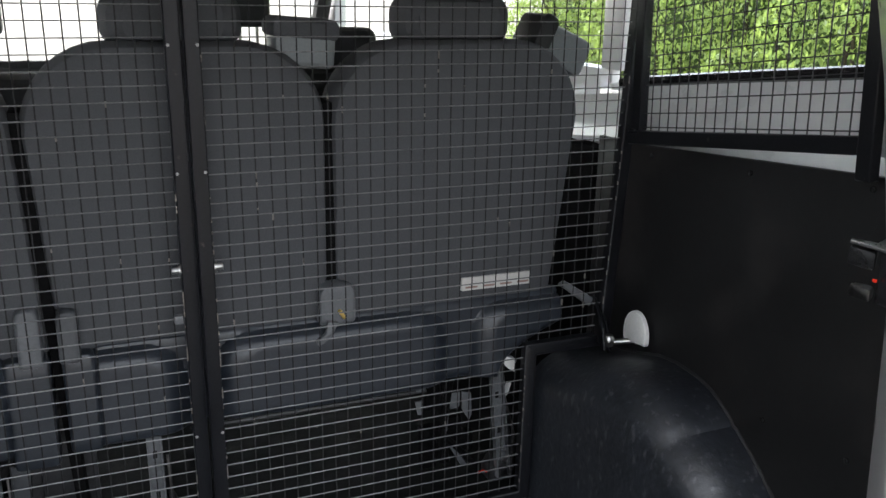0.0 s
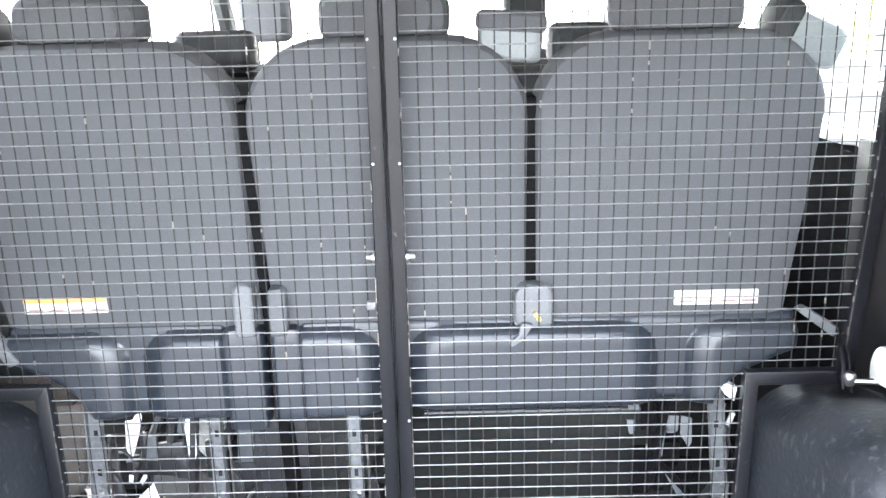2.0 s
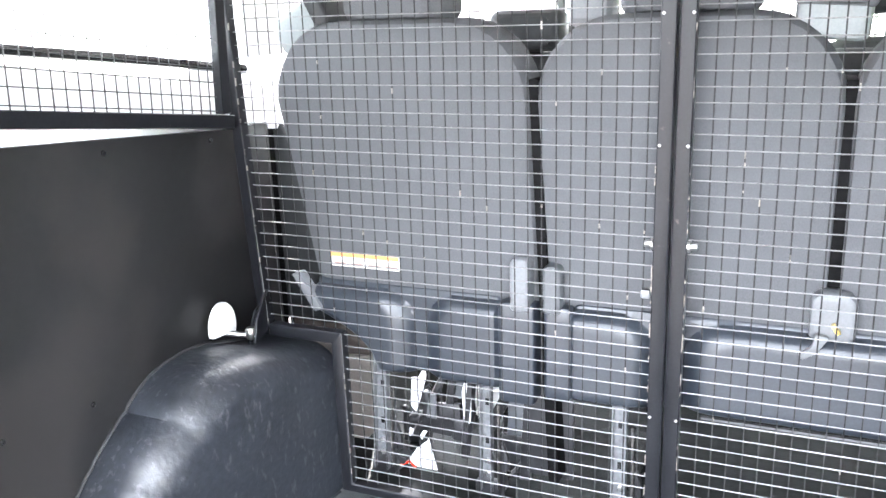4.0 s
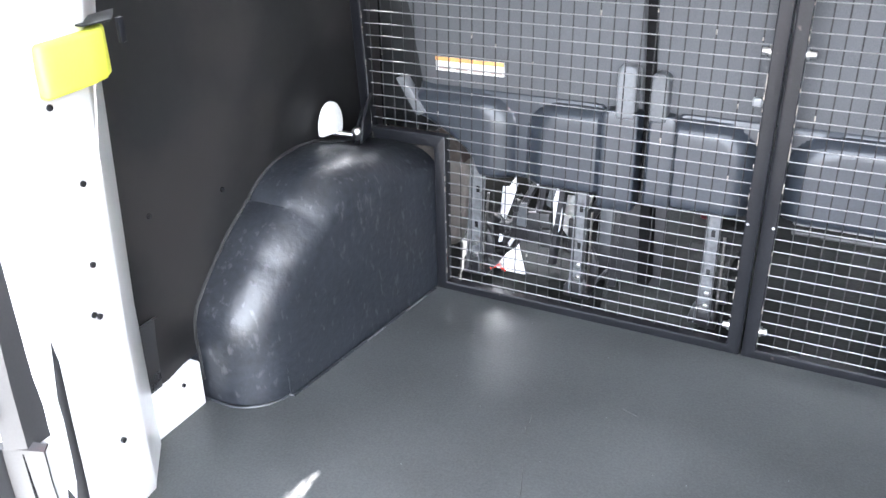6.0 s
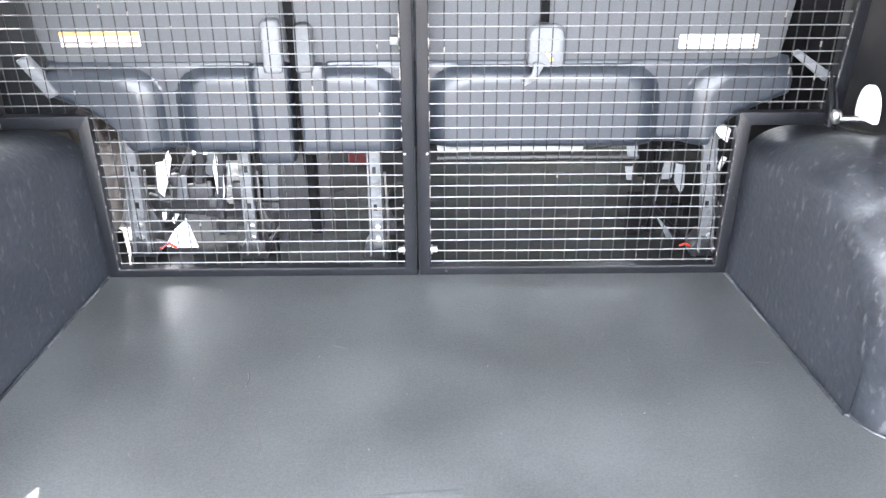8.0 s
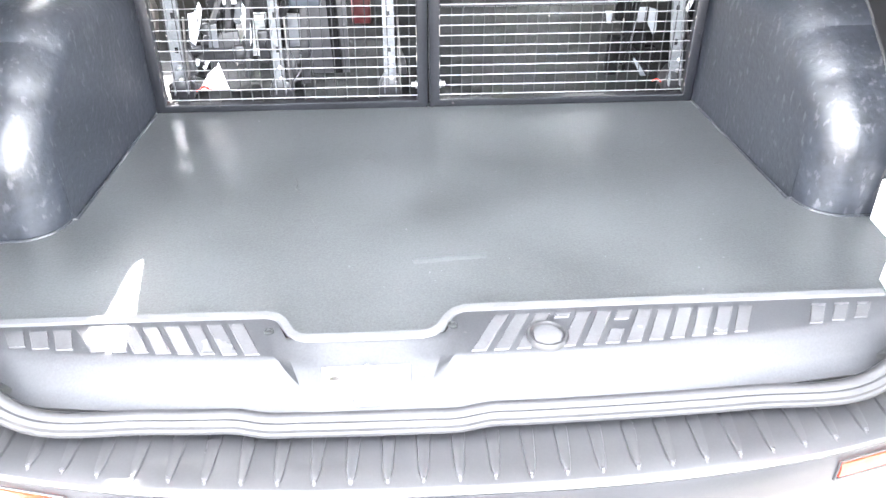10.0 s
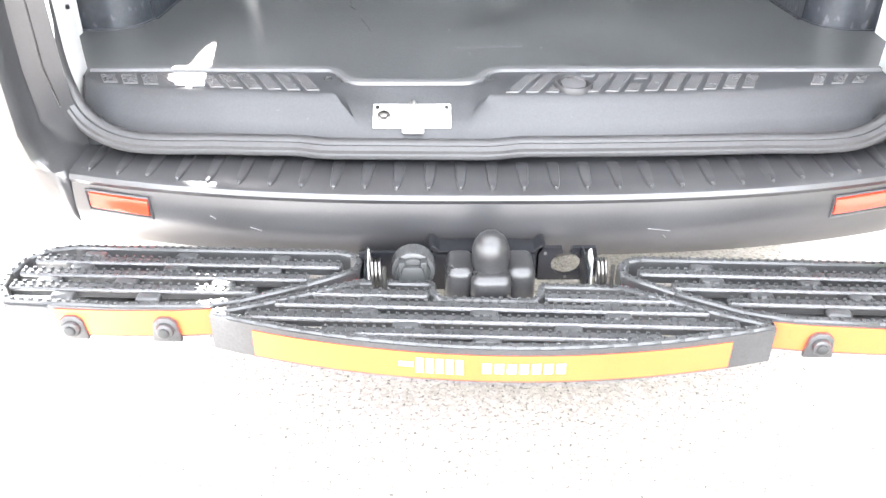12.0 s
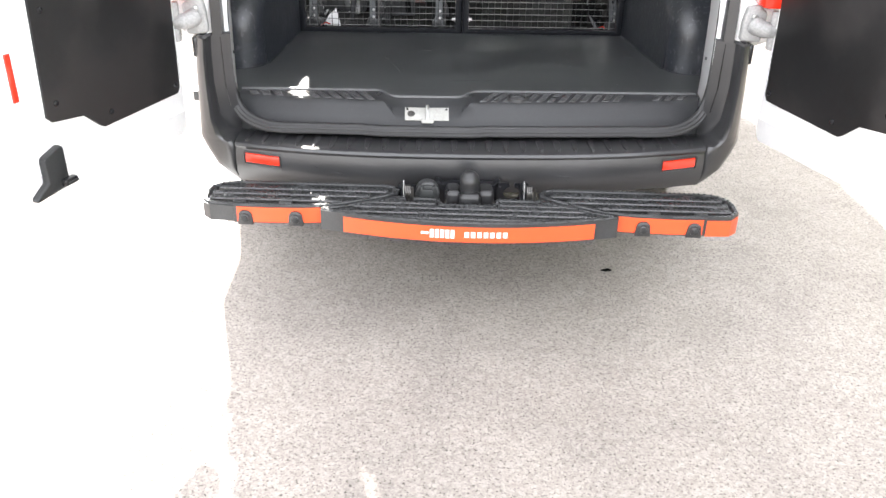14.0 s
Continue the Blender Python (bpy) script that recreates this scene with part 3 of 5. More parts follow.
vpart("lower_cover", prism([(-0.92, 0.87), (-0.80, 0.87), (-0.79, 0.84), (-0.715, 0.84), (-0.705, 0.79), (-0.72, 0.7), (-0.745, 0.604), (-0.92, 0.604)], "y", 1.31, 1.37, 0.015, 3), M_BEIGE, "pale beige lower cab cover")
# pillar trim, its outline raised to keep sun off the wheel arch
vpart("pillar_sun_block", prism([(-0.945, 0.925), (-0.945, 1.45), (-0.901, 1.40), (-0.845, 1.28), (-0.808, 1.205), (-0.77, 1.17), (-0.735, 1.0), (-0.735, 0.955), (-0.78, 0.925)], "y", 1.268, 1.286, 0.004), M_DARKPL, "dark plastic pillar piece that blocks stray sun")
# small plate added only to stop sun coming through the side opening
vpart("pillar_sun_block", prism([(-0.93, 0.85), (-0.93, 1.0), (-0.74, 1.0), (-0.69, 0.93), (-0.69, 0.85)], "y", 1.372, 1.388, 0.004), M_DARKPL, "dark plastic pillar piece that blocks stray sun")
vpart("screen_header", box(-0.86, 0.86, 3.0, 3.32, 1.8, 1.933, 0.02), M_HEADLINER, "pale header over the windscreen")
vpart("step_panel", prism([(-0.533, 0.696), (-0.511, 0.73), (-0.443, 0.73), (-0.455, 0.637), (-0.46, 0.604), (-0.504, 0.604), (-0.525, 0.63)], "y", 1.49, 1.505, 0.003), M_WHITE, "white curved side-step panel")
vpart("step_riser", box(-0.9, -0.36, 1.62, 1.63, 0.604, 0.78, 0.003), M_CABFLOOR, "dark rubber step riser")
vpart("dashboard", prism([(3.2, 0.6), (3.15, 1.25), (3.3, 1.35), (3.9, 1.3), (3.9, 0.6)], "x", -0.92, 0.92, 0.03), M_DARKPL)
vpart("bonnet", prism([(3.9, 0.4), (3.9, 1.25), (4.7, 1.05), (4.8, 0.4)], "x", -0.95, 0.95, 0.05), M_WHITE)
screen = vpart("windscreen", prism([(3.95, 1.28), (3.3, 1.95), (3.305, 1.955), (3.955, 1.285)], "x", -0.9, 0.9), M_GLASS, "clear sloping windscreen")
screen.visible_shadow = False
for s in (-1, 1):
    vpart("screen_pillar", tube([(s * 0.9, 3.97, 1.27), (s * 0.86, 3.3, 1.95)], 0.04, 8), M_DARKPL)
vpart("mirror", box(-0.1, 0.1, 3.4, 3.43, 1.72, 1.79, 0.02), M_DARKPL, "dark interior mirror")

# wheels that show under the body
for s in (-1, 1):
    tyre = vpart("tyre", disc(s * 0.735, 0.95, 0.33, 0.33, s * 0.2, "x", 40, 0.03), M_RUBBER)
    vpart("rim", disc(s * 0.934, 0.95, 0.33, 0.2, s * 0.012, "x", 30, 0.004), M_STEEL, "grey wheel rim", tyre)


# ---- bumper ----
def bumper_front(x):
    return -0.079 + 0.086 * (abs(x) / 0.76) ** 2.6


def bumper():
    prof = ((0.115, 0.527), (0.06, 0.526), (0.012, 0.526), (0.004, 0.523), (0.0, 0.515), (0.006, 0.505), (0.003, 0.49), (0.0, 0.46), (0.006, 0.42), (0.028, 0.385), (0.07, 0.37), (0.1, 0.372))
    lines = []
    for i in range(41):
        x = -0.756 + 1.512 * i / 40
        f = bumper_front(x)
        lines.append([(x, f + (d if d < 0.1 else max(d, 0.1 - f)), z) for d, z in prof])
    body = vpart("bumper", loft(lines, thick=0.004), M_BUMPER, "black textured plastic rear bumper with ribbed top")
    for i in range(27):
        x = -0.721 + i * 0.0551
        f = bumper_front(x) + 0.016
        back = f + 0.113
        c = x + 0.004
        rows = []
        for k in range(9):  # a low tongue, broad at the back, rounded off at its tip
            t = k / 8
            w = (0.0138 - 0.0068 * t) * (1.0 if k < 7 else 0.82 if k == 7 else 0.35)
            y, h = back + (f - back) * t, 0.5255 + 0.006 * min(1.0, t * 4, (1 - t) * 9 + 0.25)
            m = c + (x - c) * t
            rows.append([(m - w, y, 0.5235), (m - w * 0.8, y, h - 0.0008), (m - w * 0.4, y, h), (m + w * 0.4, y, h), (m + w * 0.8, y, h - 0.0008), (m + w, y, 0.5235)])
        rib = vpart("rib", loft(rows, closed=True), M_BUMPER, "", body)
        # paler dot at the tip of each rib
        vpart("rib_tip", disc(x, f + 0.007, 0.5275, 0.0036, 0.0032, "z", 8, 0.001), M_FLANGE, "small pale rib tip", rib)
    for s in (-1, 1):
        x0, x1 = (0.612, 0.722)
        face = [[(s * (x0 + (x1 - x0) * k / 6), bumper_front(x0 + (x1 - x0) * k / 6) + dy, z + 0.004 * (k / 6)) for dy, z in ((0.004, 0.458), (-0.004, 0.461), (-0.005, 0.474), (-0.002, 0.488), (0.006, 0.491))] for k in range(7)]
        vpart("reflector", loft(face, thick=0.003), M_RED, "red bumper reflector", body)
        rim = [(0.607, 0.4535), (0.725, 0.4575), (0.728, 0.4975), (0.609, 0.4945)]
        bm = tube([(s * a, bumper_front(a) - 0.001, b) for a, b in rim + rim[:1]], 0.0024, 6)
        vpart("reflector_rim", bm, M_BUMPER, "", body)
    for x0, x1, z in ((-0.43, -0.41, 0.452), (0.27, 0.31, 0.455), (0.30, 0.305, 0.44), (-0.5, -0.49, 0.47)):
        pts = [(x0 + (x1 - x0) * k / 4, bumper_front(x0 + (x1 - x0) * k / 4) + 0.0005, z - 0.006 * k / 4) for k in range(5)]
        vpart("scuff", tube(pts, 0.0011, 5), M_PAD, "pale scuff mark", body)


bumper()


# ---- sill ----
def sill_edge(x):
    """Rear edge of the flat top of the sill, which swings forward towards both ends."""
    return 0.105 + 0.05 * (x / 0.7) ** 2 + 0.03 * max(0.0, (abs(x) - 0.7) / 0.064) ** 2


def dip(x):
    """The foot of the sill drops a little below the lock recess."""
    t = min(max((0.2 - abs(x + 0.145)) / 0.06, 0.0), 1.0)
    return 0.01 * t * t * (3 - 2 * t)


def recess_z(y):
    return 0.575 + 0.543 * (y - 0.045)


def sill():
    def section(x):
        e, d = sill_edge(x), dip(x)
        return [(x, y, z) for y, z in ((0.230, 0.620), (0.226, 0.634), (0.216, 0.634), (0.198, 0.634), (e + 0.004, 0.634), (e - 0.006, 0.631), (e - 0.016, 0.619), (e - 0.034 - d * 0.5, 0.589), (e - 0.042 - d, 0.574), (e - 0.058 - d, 0.566))]
    # lock recess: a gentler slope between slanting cheeks, narrower towards the rear
    def deep(top, low):
        e, d = 0.106, 0.01
        rows = ((0.164, 0.620), (0.160, 0.634), (0.152, 0.634), (0.145, 0.630), (0.125, recess_z(0.125)), (0.105, recess_z(0.105)), (0.085, recess_z(0.085)), (0.065, recess_z(0.065)), (0.052, 0.573), (0.038, 0.566))
        return [(top + (low - top) * max(0, k - 3) / 6, y, z) for k, (y, z) in enumerate(rows)]
    def cheek(top, low):
        base = section(-0.29 if top < -0.145 else 0.002)
        return [(top + (low - top) * max(0, k - 3) / 6, y, z) for k, (_, y, z) in enumerate(base)]
    left = [section(x) for x in (-0.764, -0.75, -0.73, -0.7, -0.65, -0.6, -0.55, -0.5, -0.45, -0.4, -0.35, -0.315)]
    mid = [cheek(-0.303, -0.243), deep(-0.276, -0.226), deep(-0.2, -0.18), deep(-0.145, -0.145), deep(-0.09, -0.11), deep(-0.014, -0.064), cheek(0.013, -0.047)]
    right = [section(x) for x in (0.025, 0.06, 0.12, 0.2, 0.28, 0.36, 0.44, 0.52, 0.6, 0.65, 0.7, 0.73, 0.75, 0.764)]
    body = vpart("sill_trim", loft(left + mid + right, thick=0.004), M_SILL, "dark grey plastic load sill trim")
    def pad(x, w, slant, lo=0.0, hi=1.0):
        """A smooth slanting pad between the lip and the rear edge; x: middle of its foot."""
        y0, y1 = sill_edge(x) + 0.004, 0.199
        pts = []
        for side_x, k in ((-0.5, lo), (0.5, lo), (0.5, hi), (-0.5, hi)):
            pts.append((x + slant * k + w * side_x * (1 + 0.08 * k), y0 + (y1 - y0) * k))
        vpart("grip_pad", prism(pts, "z", 0.632, 0.6365, 0.001, 1), M_PAD, "smooth shiny grip pad", body)
    for x in (-0.706, -0.667, -0.628):
        pad(x, 0.027, -0.018)
    for i in range(8):
        pad(-0.325 - i * 0.0355, 0.0235, -0.037)
    for i in range(13):
        x, lean = 0.037 + i * 0.0365, 0.048 - 0.016 * i / 12
        if i == 6:
            pad(x, 0.0235, lean, 0.0, 0.42)
            pad(x, 0.0235, lean, 0.72, 1.0)
        elif i == 3:
            pad(x, 0.0235, lean, 0.85, 1.0)
        else:
            pad(x, 0.0235, lean)
    for x in (0.609, 0.65, 0.691):
        pad(x, 0.023, 0.027)
    # lashing-point cover: a proud ring round a tilted cap
    ring = vpart("ring_cover", lathe([(0.0355, 0.632), (0.0355, 0.639), (0.033, 0.643), (0.029, 0.643), (0.0265, 0.639), (0.001, 0.638)], 0.153, 0.139, 28), M_SEAL, "round dark cover ring in the sill", body)
    bm = disc(0, 0, 0, 0.0235, 0.006, "z", 24, 0.002)
    bm.transform(Matrix.Translation((0.152, 0.133, 0.6385)) @ Matrix.Rotation(radians(8), 4, "X"))
    vpart("ring_cap", bm, M_PAD, "smooth grey round cap", ring)
    for x, y in ((-0.305, 0.178), (0.0, 0.178)):
        bm = lathe([(0.0085, 0.633), (0.0085, 0.636), (0.006, 0.637), (0.005, 0.6345), (0.001, 0.6345)], x, y, 14)
        vpart("sill_screw", bm, M_DARKPL, "dark sunken screw cap", body)
    # flat pale lip along the edge of the mat
    lip = [(-0.762, 0.222), (-0.5, 0.222), (-0.312, 0.220), (-0.296, 0.214), (-0.284, 0.202), (-0.268, 0.170), (-0.256, 0.159), (-0.24, 0.155), (-0.145, 0.154), (-0.05, 0.155), (-0.034, 0.159), (-0.022, 0.170), (-0.006, 0.200), (0.006, 0.213), (0.022, 0.220), (0.3, 0.222), (0.762, 0.222)]
    rows = []
    for i, (x, y) in enumerate(lip):
        ax, ay = lip[max(i - 1, 0)]
        bx_, by_ = lip[min(i + 1, len(lip) - 1)]
        d = Vector((bx_ - ax, by_ - ay)).normalized()
        o = Vector((-d.y, d.x)) * 0.0075
        rows.append([(x - o.x, y - o.y, 0.633), (x - o.x * 0.8, y - o.y * 0.8, 0.6395), (x + o.x * 0.8, y + o.y * 0.8, 0.6405), (x + o.x, y + o.y, 0.633)])
    vpart("mat_lip", loft(rows, closed=True), M_LIP, "smooth raised lip along the mat", body)
    # striker on its slanting plate
    def slope_box(x0, x1, y0, y1, up, th, bev=0.0012):
        rows = [[(x, y0, recess_z(y0) + up), (x, y1, recess_z(y1) + up), (x, y1, recess_z(y1) + up + th), (x, y0, recess_z(y0) + up + th)] for x in (x0, x1)]
        bm = loft(rows, closed=True)
        bmesh.ops.bevel(bm, geom=bm.edges[:], offset=bev, segments=1, affect="EDGES")
        return bm
    tilt = Matrix.Rotation(math.atan(0.543), 4, "X")
    plate = vpart("striker_plate", slope_box(-0.216, -0.074, 0.062, 0.108, 0.0, 0.005), M_PLATE, "pale painted lock striker plate", body)
    bm = disc(0, 0, 0, 0.0085, 0.008, "z", 6, 0.001)
    disc(0, 0, 0, 0.0125, 0.003, "z", 20, 0.001, bm)
    bm.transform(Matrix.Translation((-0.196, 0.083, recess_z(0.083) + 0.004)) @ tilt)
    vpart("striker_bolt", bm, M_SPRING, "dull steel bolt", plate)
    vpart("striker_hoop", tube(flow([(-0.143, 0.102, recess_z(0.102) + 0.003), (-0.143, 0.096, recess_z(0.096) + 0.019), (-0.143, 0.078, recess_z(0.078) + 0.021), (-0.143, 0.064, recess_z(0.064) + 0.012), (-0.143, 0.06, recess_z(0.06) + 0.001)], 4), 0.0052, 8), M_STEEL, "bright steel striker hoop", plate)
    vpart("striker_lug", slope_box(-0.163, -0.123, 0.05, 0.064, 0.0, 0.009, 0.003), M_PLATE, "", plate)
    for x in (-0.214, -0.076):
        bm = disc(0, 0, 0, 0.004, 0.003, "z", 8)
        bm.transform(Matrix.Translation((x + (0.006 if x < -0.1 else -0.006), 0.1, recess_z(0.1) + 0.004)) @ tilt)
        vpart("rivet", bm, M_RUBBER, "", plate)


sill()


# ---- doors ----
def rear_door(s, angle):
    """A rear door on its hinge: local x runs from the hinge to the free edge, local -y is the inner face seen."""
    d = thing("rear_door", "white van rear door swung open, black lining board inside", "van door", "rear doors", (s * 0.885, -0.03, 0))
    d.rotation_euler = (0, 0, radians(s * angle))
    def dp(name, bm, material, label="", parent=None):
        for v in bm.verts:
            v.co.x *= -s
            v.co.y *= -1
        return part(name, bm, material, parent or d, label)
    bm = prism([(0.0, 0.60), (0.02, 0.57), (0.64, 0.60), (0.675, 0.63), (0.68, 1.42), (0.0, 1.42)], "y", 0.0, 0.05, 0.01)
    dp("door_shell", bm, M_WHITE)
    for a, b, c, e in ((0.0, 0.09, 1.41, 1.92), (0.59, 0.678, 1.41, 1.92), (0.08, 0.6, 1.82, 1.92)):
        dp("window_frame", box(a, b, 0.0, 0.05, c, e, 0.01), M_WHITE)
    g = dp("window_pane", box(0.08, 0.6, 0.03, 0.034, 1.42, 1.83), M_GLASS, "clear door window glass")
    g.visible_shadow = False
    lining = [(0.028, 0.725), (0.04, 0.708), (0.37, 0.712), (0.382, 0.718), (0.44, 0.765), (0.55, 0.782), (0.567, 0.797), (0.545, 1.38), (0.53, 1.4), (0.02, 1.4), (0.01, 1.38)]
    board = dp("lining_board", prism(lining, "y", -0.008, -0.0005, 0.002), M_PLY, "black lining board")
    for x, z in ((0.05, 0.735), (0.53, 0.825), (0.04, 1.1), (0.525, 1.05), (0.04, 1.36), (0.52, 1.36), (0.34, 0.745)):
        dp("plug", disc(x, -0.011, z, 0.008, 0.004, "y", 12, 0.001), M_RUBBER, "black push-in plug", board)
    dp("fold", tube([(0.02, -0.001, 0.645), (0.3, -0.001, 0.655), (0.67, -0.001, 0.67)], 0.004, 6), M_WHITE)
    dp("edge_reflector", box(0.635, 0.652, -0.004, 0.002, 0.86, 0.975, 0.001), M_RED, "red reflector strip")
    if s > 0:
        return d
    lug = prism([(0.548, 0.648), (0.548, 0.72), (0.556, 0.728), (0.612, 0.713), (0.618, 0.705), (0.618, 0.648), (0.664, 0.622), (0.664, 0.612), (0.56, 0.618), (0.546, 0.63)], "y", -0.024, -0.001, 0.006)
    lug = dp("latch_cover", lug, M_DARKPL, "black plastic lower latch cover")
    dp("latch_slot", box(0.535, 0.58, -0.04, -0.02, 0.626, 0.644, 0.005), M_RUBBER, "", lug)
    dp("latch_tongue", box(0.54, 0.572, -0.046, -0.038, 0.632, 0.637, 0.001), M_DARKPL, "", lug)
    return d


rear_door(-1, 110)
rear_door(1, 104)

# ---- load space ----
mat_pts = [(-0.93, 0.229), (-0.312, 0.228), (-0.293, 0.222), (-0.279, 0.208), (-0.263, 0.176), (-0.252, 0.166), (-0.24, 0.1625), (-0.05, 0.1625), (-0.038, 0.166), (-0.027, 0.176), (-0.011, 0.206), (0.003, 0.22), (0.022, 0.228), (0.93, 0.229), (0.93, 1.1), (-0.93, 1.1)]
floor_mat = tagged(part("floor", prism(mat_pts, "z", 0.588, ZF, 0.0015, 1), M_MAT), "black scuffed rubber load floor mat", "floor", kind="structure")


def scratch(points, w):
    bm = bmesh.new()
    tube([(x, y, ZF + 0.0002) for x, y in points], w, 4, bm)
    part("scratch", bm, M_SCRATCH, floor_mat, "pale scratch in the rubber")


crumb_rng = random.Random(21)
crumb_bm = bmesh.new()
for k in range(60):
    x, y = crumb_rng.uniform(-0.72, 0.72), crumb_rng.uniform(0.16, 1.04)
    if abs(x) > 0.66 and y > 0.45:
        continue
    r = crumb_rng.uniform(0.0004, 0.0011)
    box(x - r, x + r, y - r * 0.7, y + r * 0.7, ZF + 0.0005, ZF + 0.0012 + r, 0, bm=crumb_bm)
tagged(part("crumbs", crumb_bm, M_GREYPL), "tiny pale crumbs scattered over the rubber load floor", "crumbs", kind="stuff")
scratch([(-0.305, 0.715), (-0.30, 0.69), (-0.303, 0.675), (-0.29, 0.65)], 0.0014)
scratch([(-0.27, 0.58), (-0.25, 0.52), (-0.243, 0.49)], 0.0011)
scratch([(0.40, 0.74), (0.405, 0.78), (0.415, 0.80)], 0.0008)
scratch([(-0.16, 0.80), (-0.13, 0.79)], 0.0008)
scratch([(0.66, 0.73), (0.63, 0.735)], 0.0007)
fold_bm = loft([[(x, 0.395 + dy + 0.01 * math.sin(9 * x), ZF + dz) for dy, dz in ((-0.012, -0.001), (0, 0.003), (0.012, -0.001))] for x in (-0.06, -0.02, 0.03, 0.08)], thick=0.001)
part("crease", fold_bm, M_MAT, floor_mat)


ARCH = [(0.503, 0.612), (0.503, 0.66), (0.502, 0.71), (0.50, 0.75), (0.503, 0.785), (0.515, 0.812), (0.545, 0.845), (0.586, 0.884), (0.595, 0.888), (0.603, 0.899), (0.64, 0.925), (0.68, 0.951), (0.689, 0.953), (0.697, 0.9635), (0.73, 0.982),
        (0.76, 0.995), (0.80, 1.002), (0.86, 1.004), (0.92, 0.996), (0.98, 0.976), (1.04, 0.96), (1.08, 0.953), (1.1, 0.95), (1.125, 0.946)]


def wheel_arch(s):
    """A moulded wheel arch liner: a sheet bent over the wheel, rounded over into an upright inner side."""
    wall, rad = 0.905, 0.076
    n = len(ARCH)
    nor = []
    for i in range(n):
        a, b = Vector(ARCH[max(i - 2, 0)]), Vector(ARCH[min(i + 2, n - 1)])
        d = (b - a).normalized()
        nor.append(Vector((d.y, -d.x)))
    def line(off, x):
        out = []
        for (y, z), q in zip(ARCH, nor):
            yy, zz = y + q.x * off, z + q.y * off
            xin = 0.752 - 0.065 * min(max((yy - 0.5) / 0.6, 0), 1)
            out.append((s * (wall + (xin - wall) * x), yy, max(zz, 0.612)))
        return out
    lines = [line(0.0, 0.0), line(0.0, 0.25), line(0.0, 0.5)]
    for k in range(1, 9):
        a = radians(90 * k / 8)
        lines.append(line(rad * (1 - math.cos(a)), 0.5 + 0.5 * math.sin(a)))
    side_line = lines[-1]
    for f in (0.33, 0.66, 1.0):
        lines.append([(x + s * -0.006 * f, y, z + (0.612 - z) * f) for x, y, z in side_line])
    lines.append([(x - s * 0.004, y, 0.6205) for x, y, z in lines[-1]])
    t = thing("wheel_arch", "black moulded plastic wheel arch liner on the load floor", "wheel arch", "wheel arches", (s * 0.8, 0.8, ZF))
    bm = loft(lines)
    bmesh.ops.remove_doubles(bm, verts=bm.verts[:], dist=0.0008)
    bmesh.ops.dissolve_degenerate(bm, dist=0.0008, edges=bm.edges[:])
    for v in bm.verts:
        v.co -= Vector((s * 0.8, 0.8, ZF))
    part("liner", bm, M_LINER, t)
    seam = [(s * (0.752 - 0.065 * min((y - 0.5) / 0.6, 1.0) - 0.0115), y, 0.6205) for y in np.arange(0.8, 1.07, 0.03).tolist()]
    bm = tube([(x + 0.0015 * math.sin(40 * y), y, z) for x, y, z in seam], 0.0022, 6)
    for v in bm.verts:
        v.co -= Vector((s * 0.8, 0.8, ZF))
    part("sealant_line", bm, M_LEG, t, "pale worn sealant along the floor")
    foot_line = [lines[k][0] for k in range(len(lines) - 4)] + [p for p in lines[-1] if p[1] < 1.07]
    foot_line = [(x, y - (0.004 if k < len(lines) - 4 else 0.0), 0.6215) for k, (x, y, z) in enumerate(foot_line)]
    bm = tube(foot_line, 0.0042, 6)
    for v in bm.verts:
        v.co.z = 0.6205 + (v.co.z - 0.6215) * 0.6
        v.co -= Vector((s * 0.8, 0.8, ZF))
    part("foot_flange", bm, M_LINER, t, "rounded flange pressed onto the floor")
    bm = tube([(s * 0.879, y - 0.002, z + 0.002) for y, z in ARCH[1:]], 0.0035, 6)
    for v in bm.verts:
        v.co -= Vector((s * 0.8, 0.8, ZF))
    part("liner_edge", bm, M_SEAL, t)


for s in (-1, 1):
    wheel_arch(s)


def lining(s):
    pts = [(0.37, 0.70), (0.46, 0.72), (1.2, 0.75), (1.2, 1.405), (1.06, 1.408), (0.46, 1.46), (0.40, 1.462), (0.385, 1.3)]
    ob = tagged(part("wall_left" if s < 0 else "wall_right", prism(pts, "x", *sorted((s * 0.88, s * 0.892)), 0.002), M_PLY), "black stained lining board on the van side", "wall panel", kind="structure")
    for y, z in ((0.47, 1.44), (0.72, 1.415), (0.62, 1.0), (0.44, 1.02), (1.0, 1.395)):
        part("screw", disc(s * 0.877, y, z, 0.005, s * 0.004, "x", 10, 0.001), M_RUBBER, ob)
    return ob


for s in (-1, 1):
    lining(s)


def tie_down(s):
    t = thing("tie_down", "white plastic half disc with steel wing bolt beside wheel arch", "fixing", "tie downs", (s * 0.86, 0.975 if s < 0 else 1.0, 1.0))
    pts = [(math.cos(radians(a)) * 0.04, math.sin(radians(a)) * 0.052) for a in range(-25, 206, 11)]
    bm = prism([(p - 0.015, q + 0.02) for p, q in pts], "x", *sorted((s * 0.0, s * 0.012)), 0.003)
    part("disc", bm, M_WHITEPL, t)
    part("bolt_shaft", tube([(s * 0.01, 0.0, 0.0), (s * -0.035, 0.02, -0.006)], 0.006, 10), M_STEEL, t, "steel bolt shaft")
    part("bolt_head", lathe([(0.001, -0.018), (0.009, -0.014), (0.012, -0.004), (0.012, 0.004), (0.008, 0.01), (0.001, 0.012)], s * -0.035, 0.022, 12), M_STEEL, t, "rounded steel bolt head")
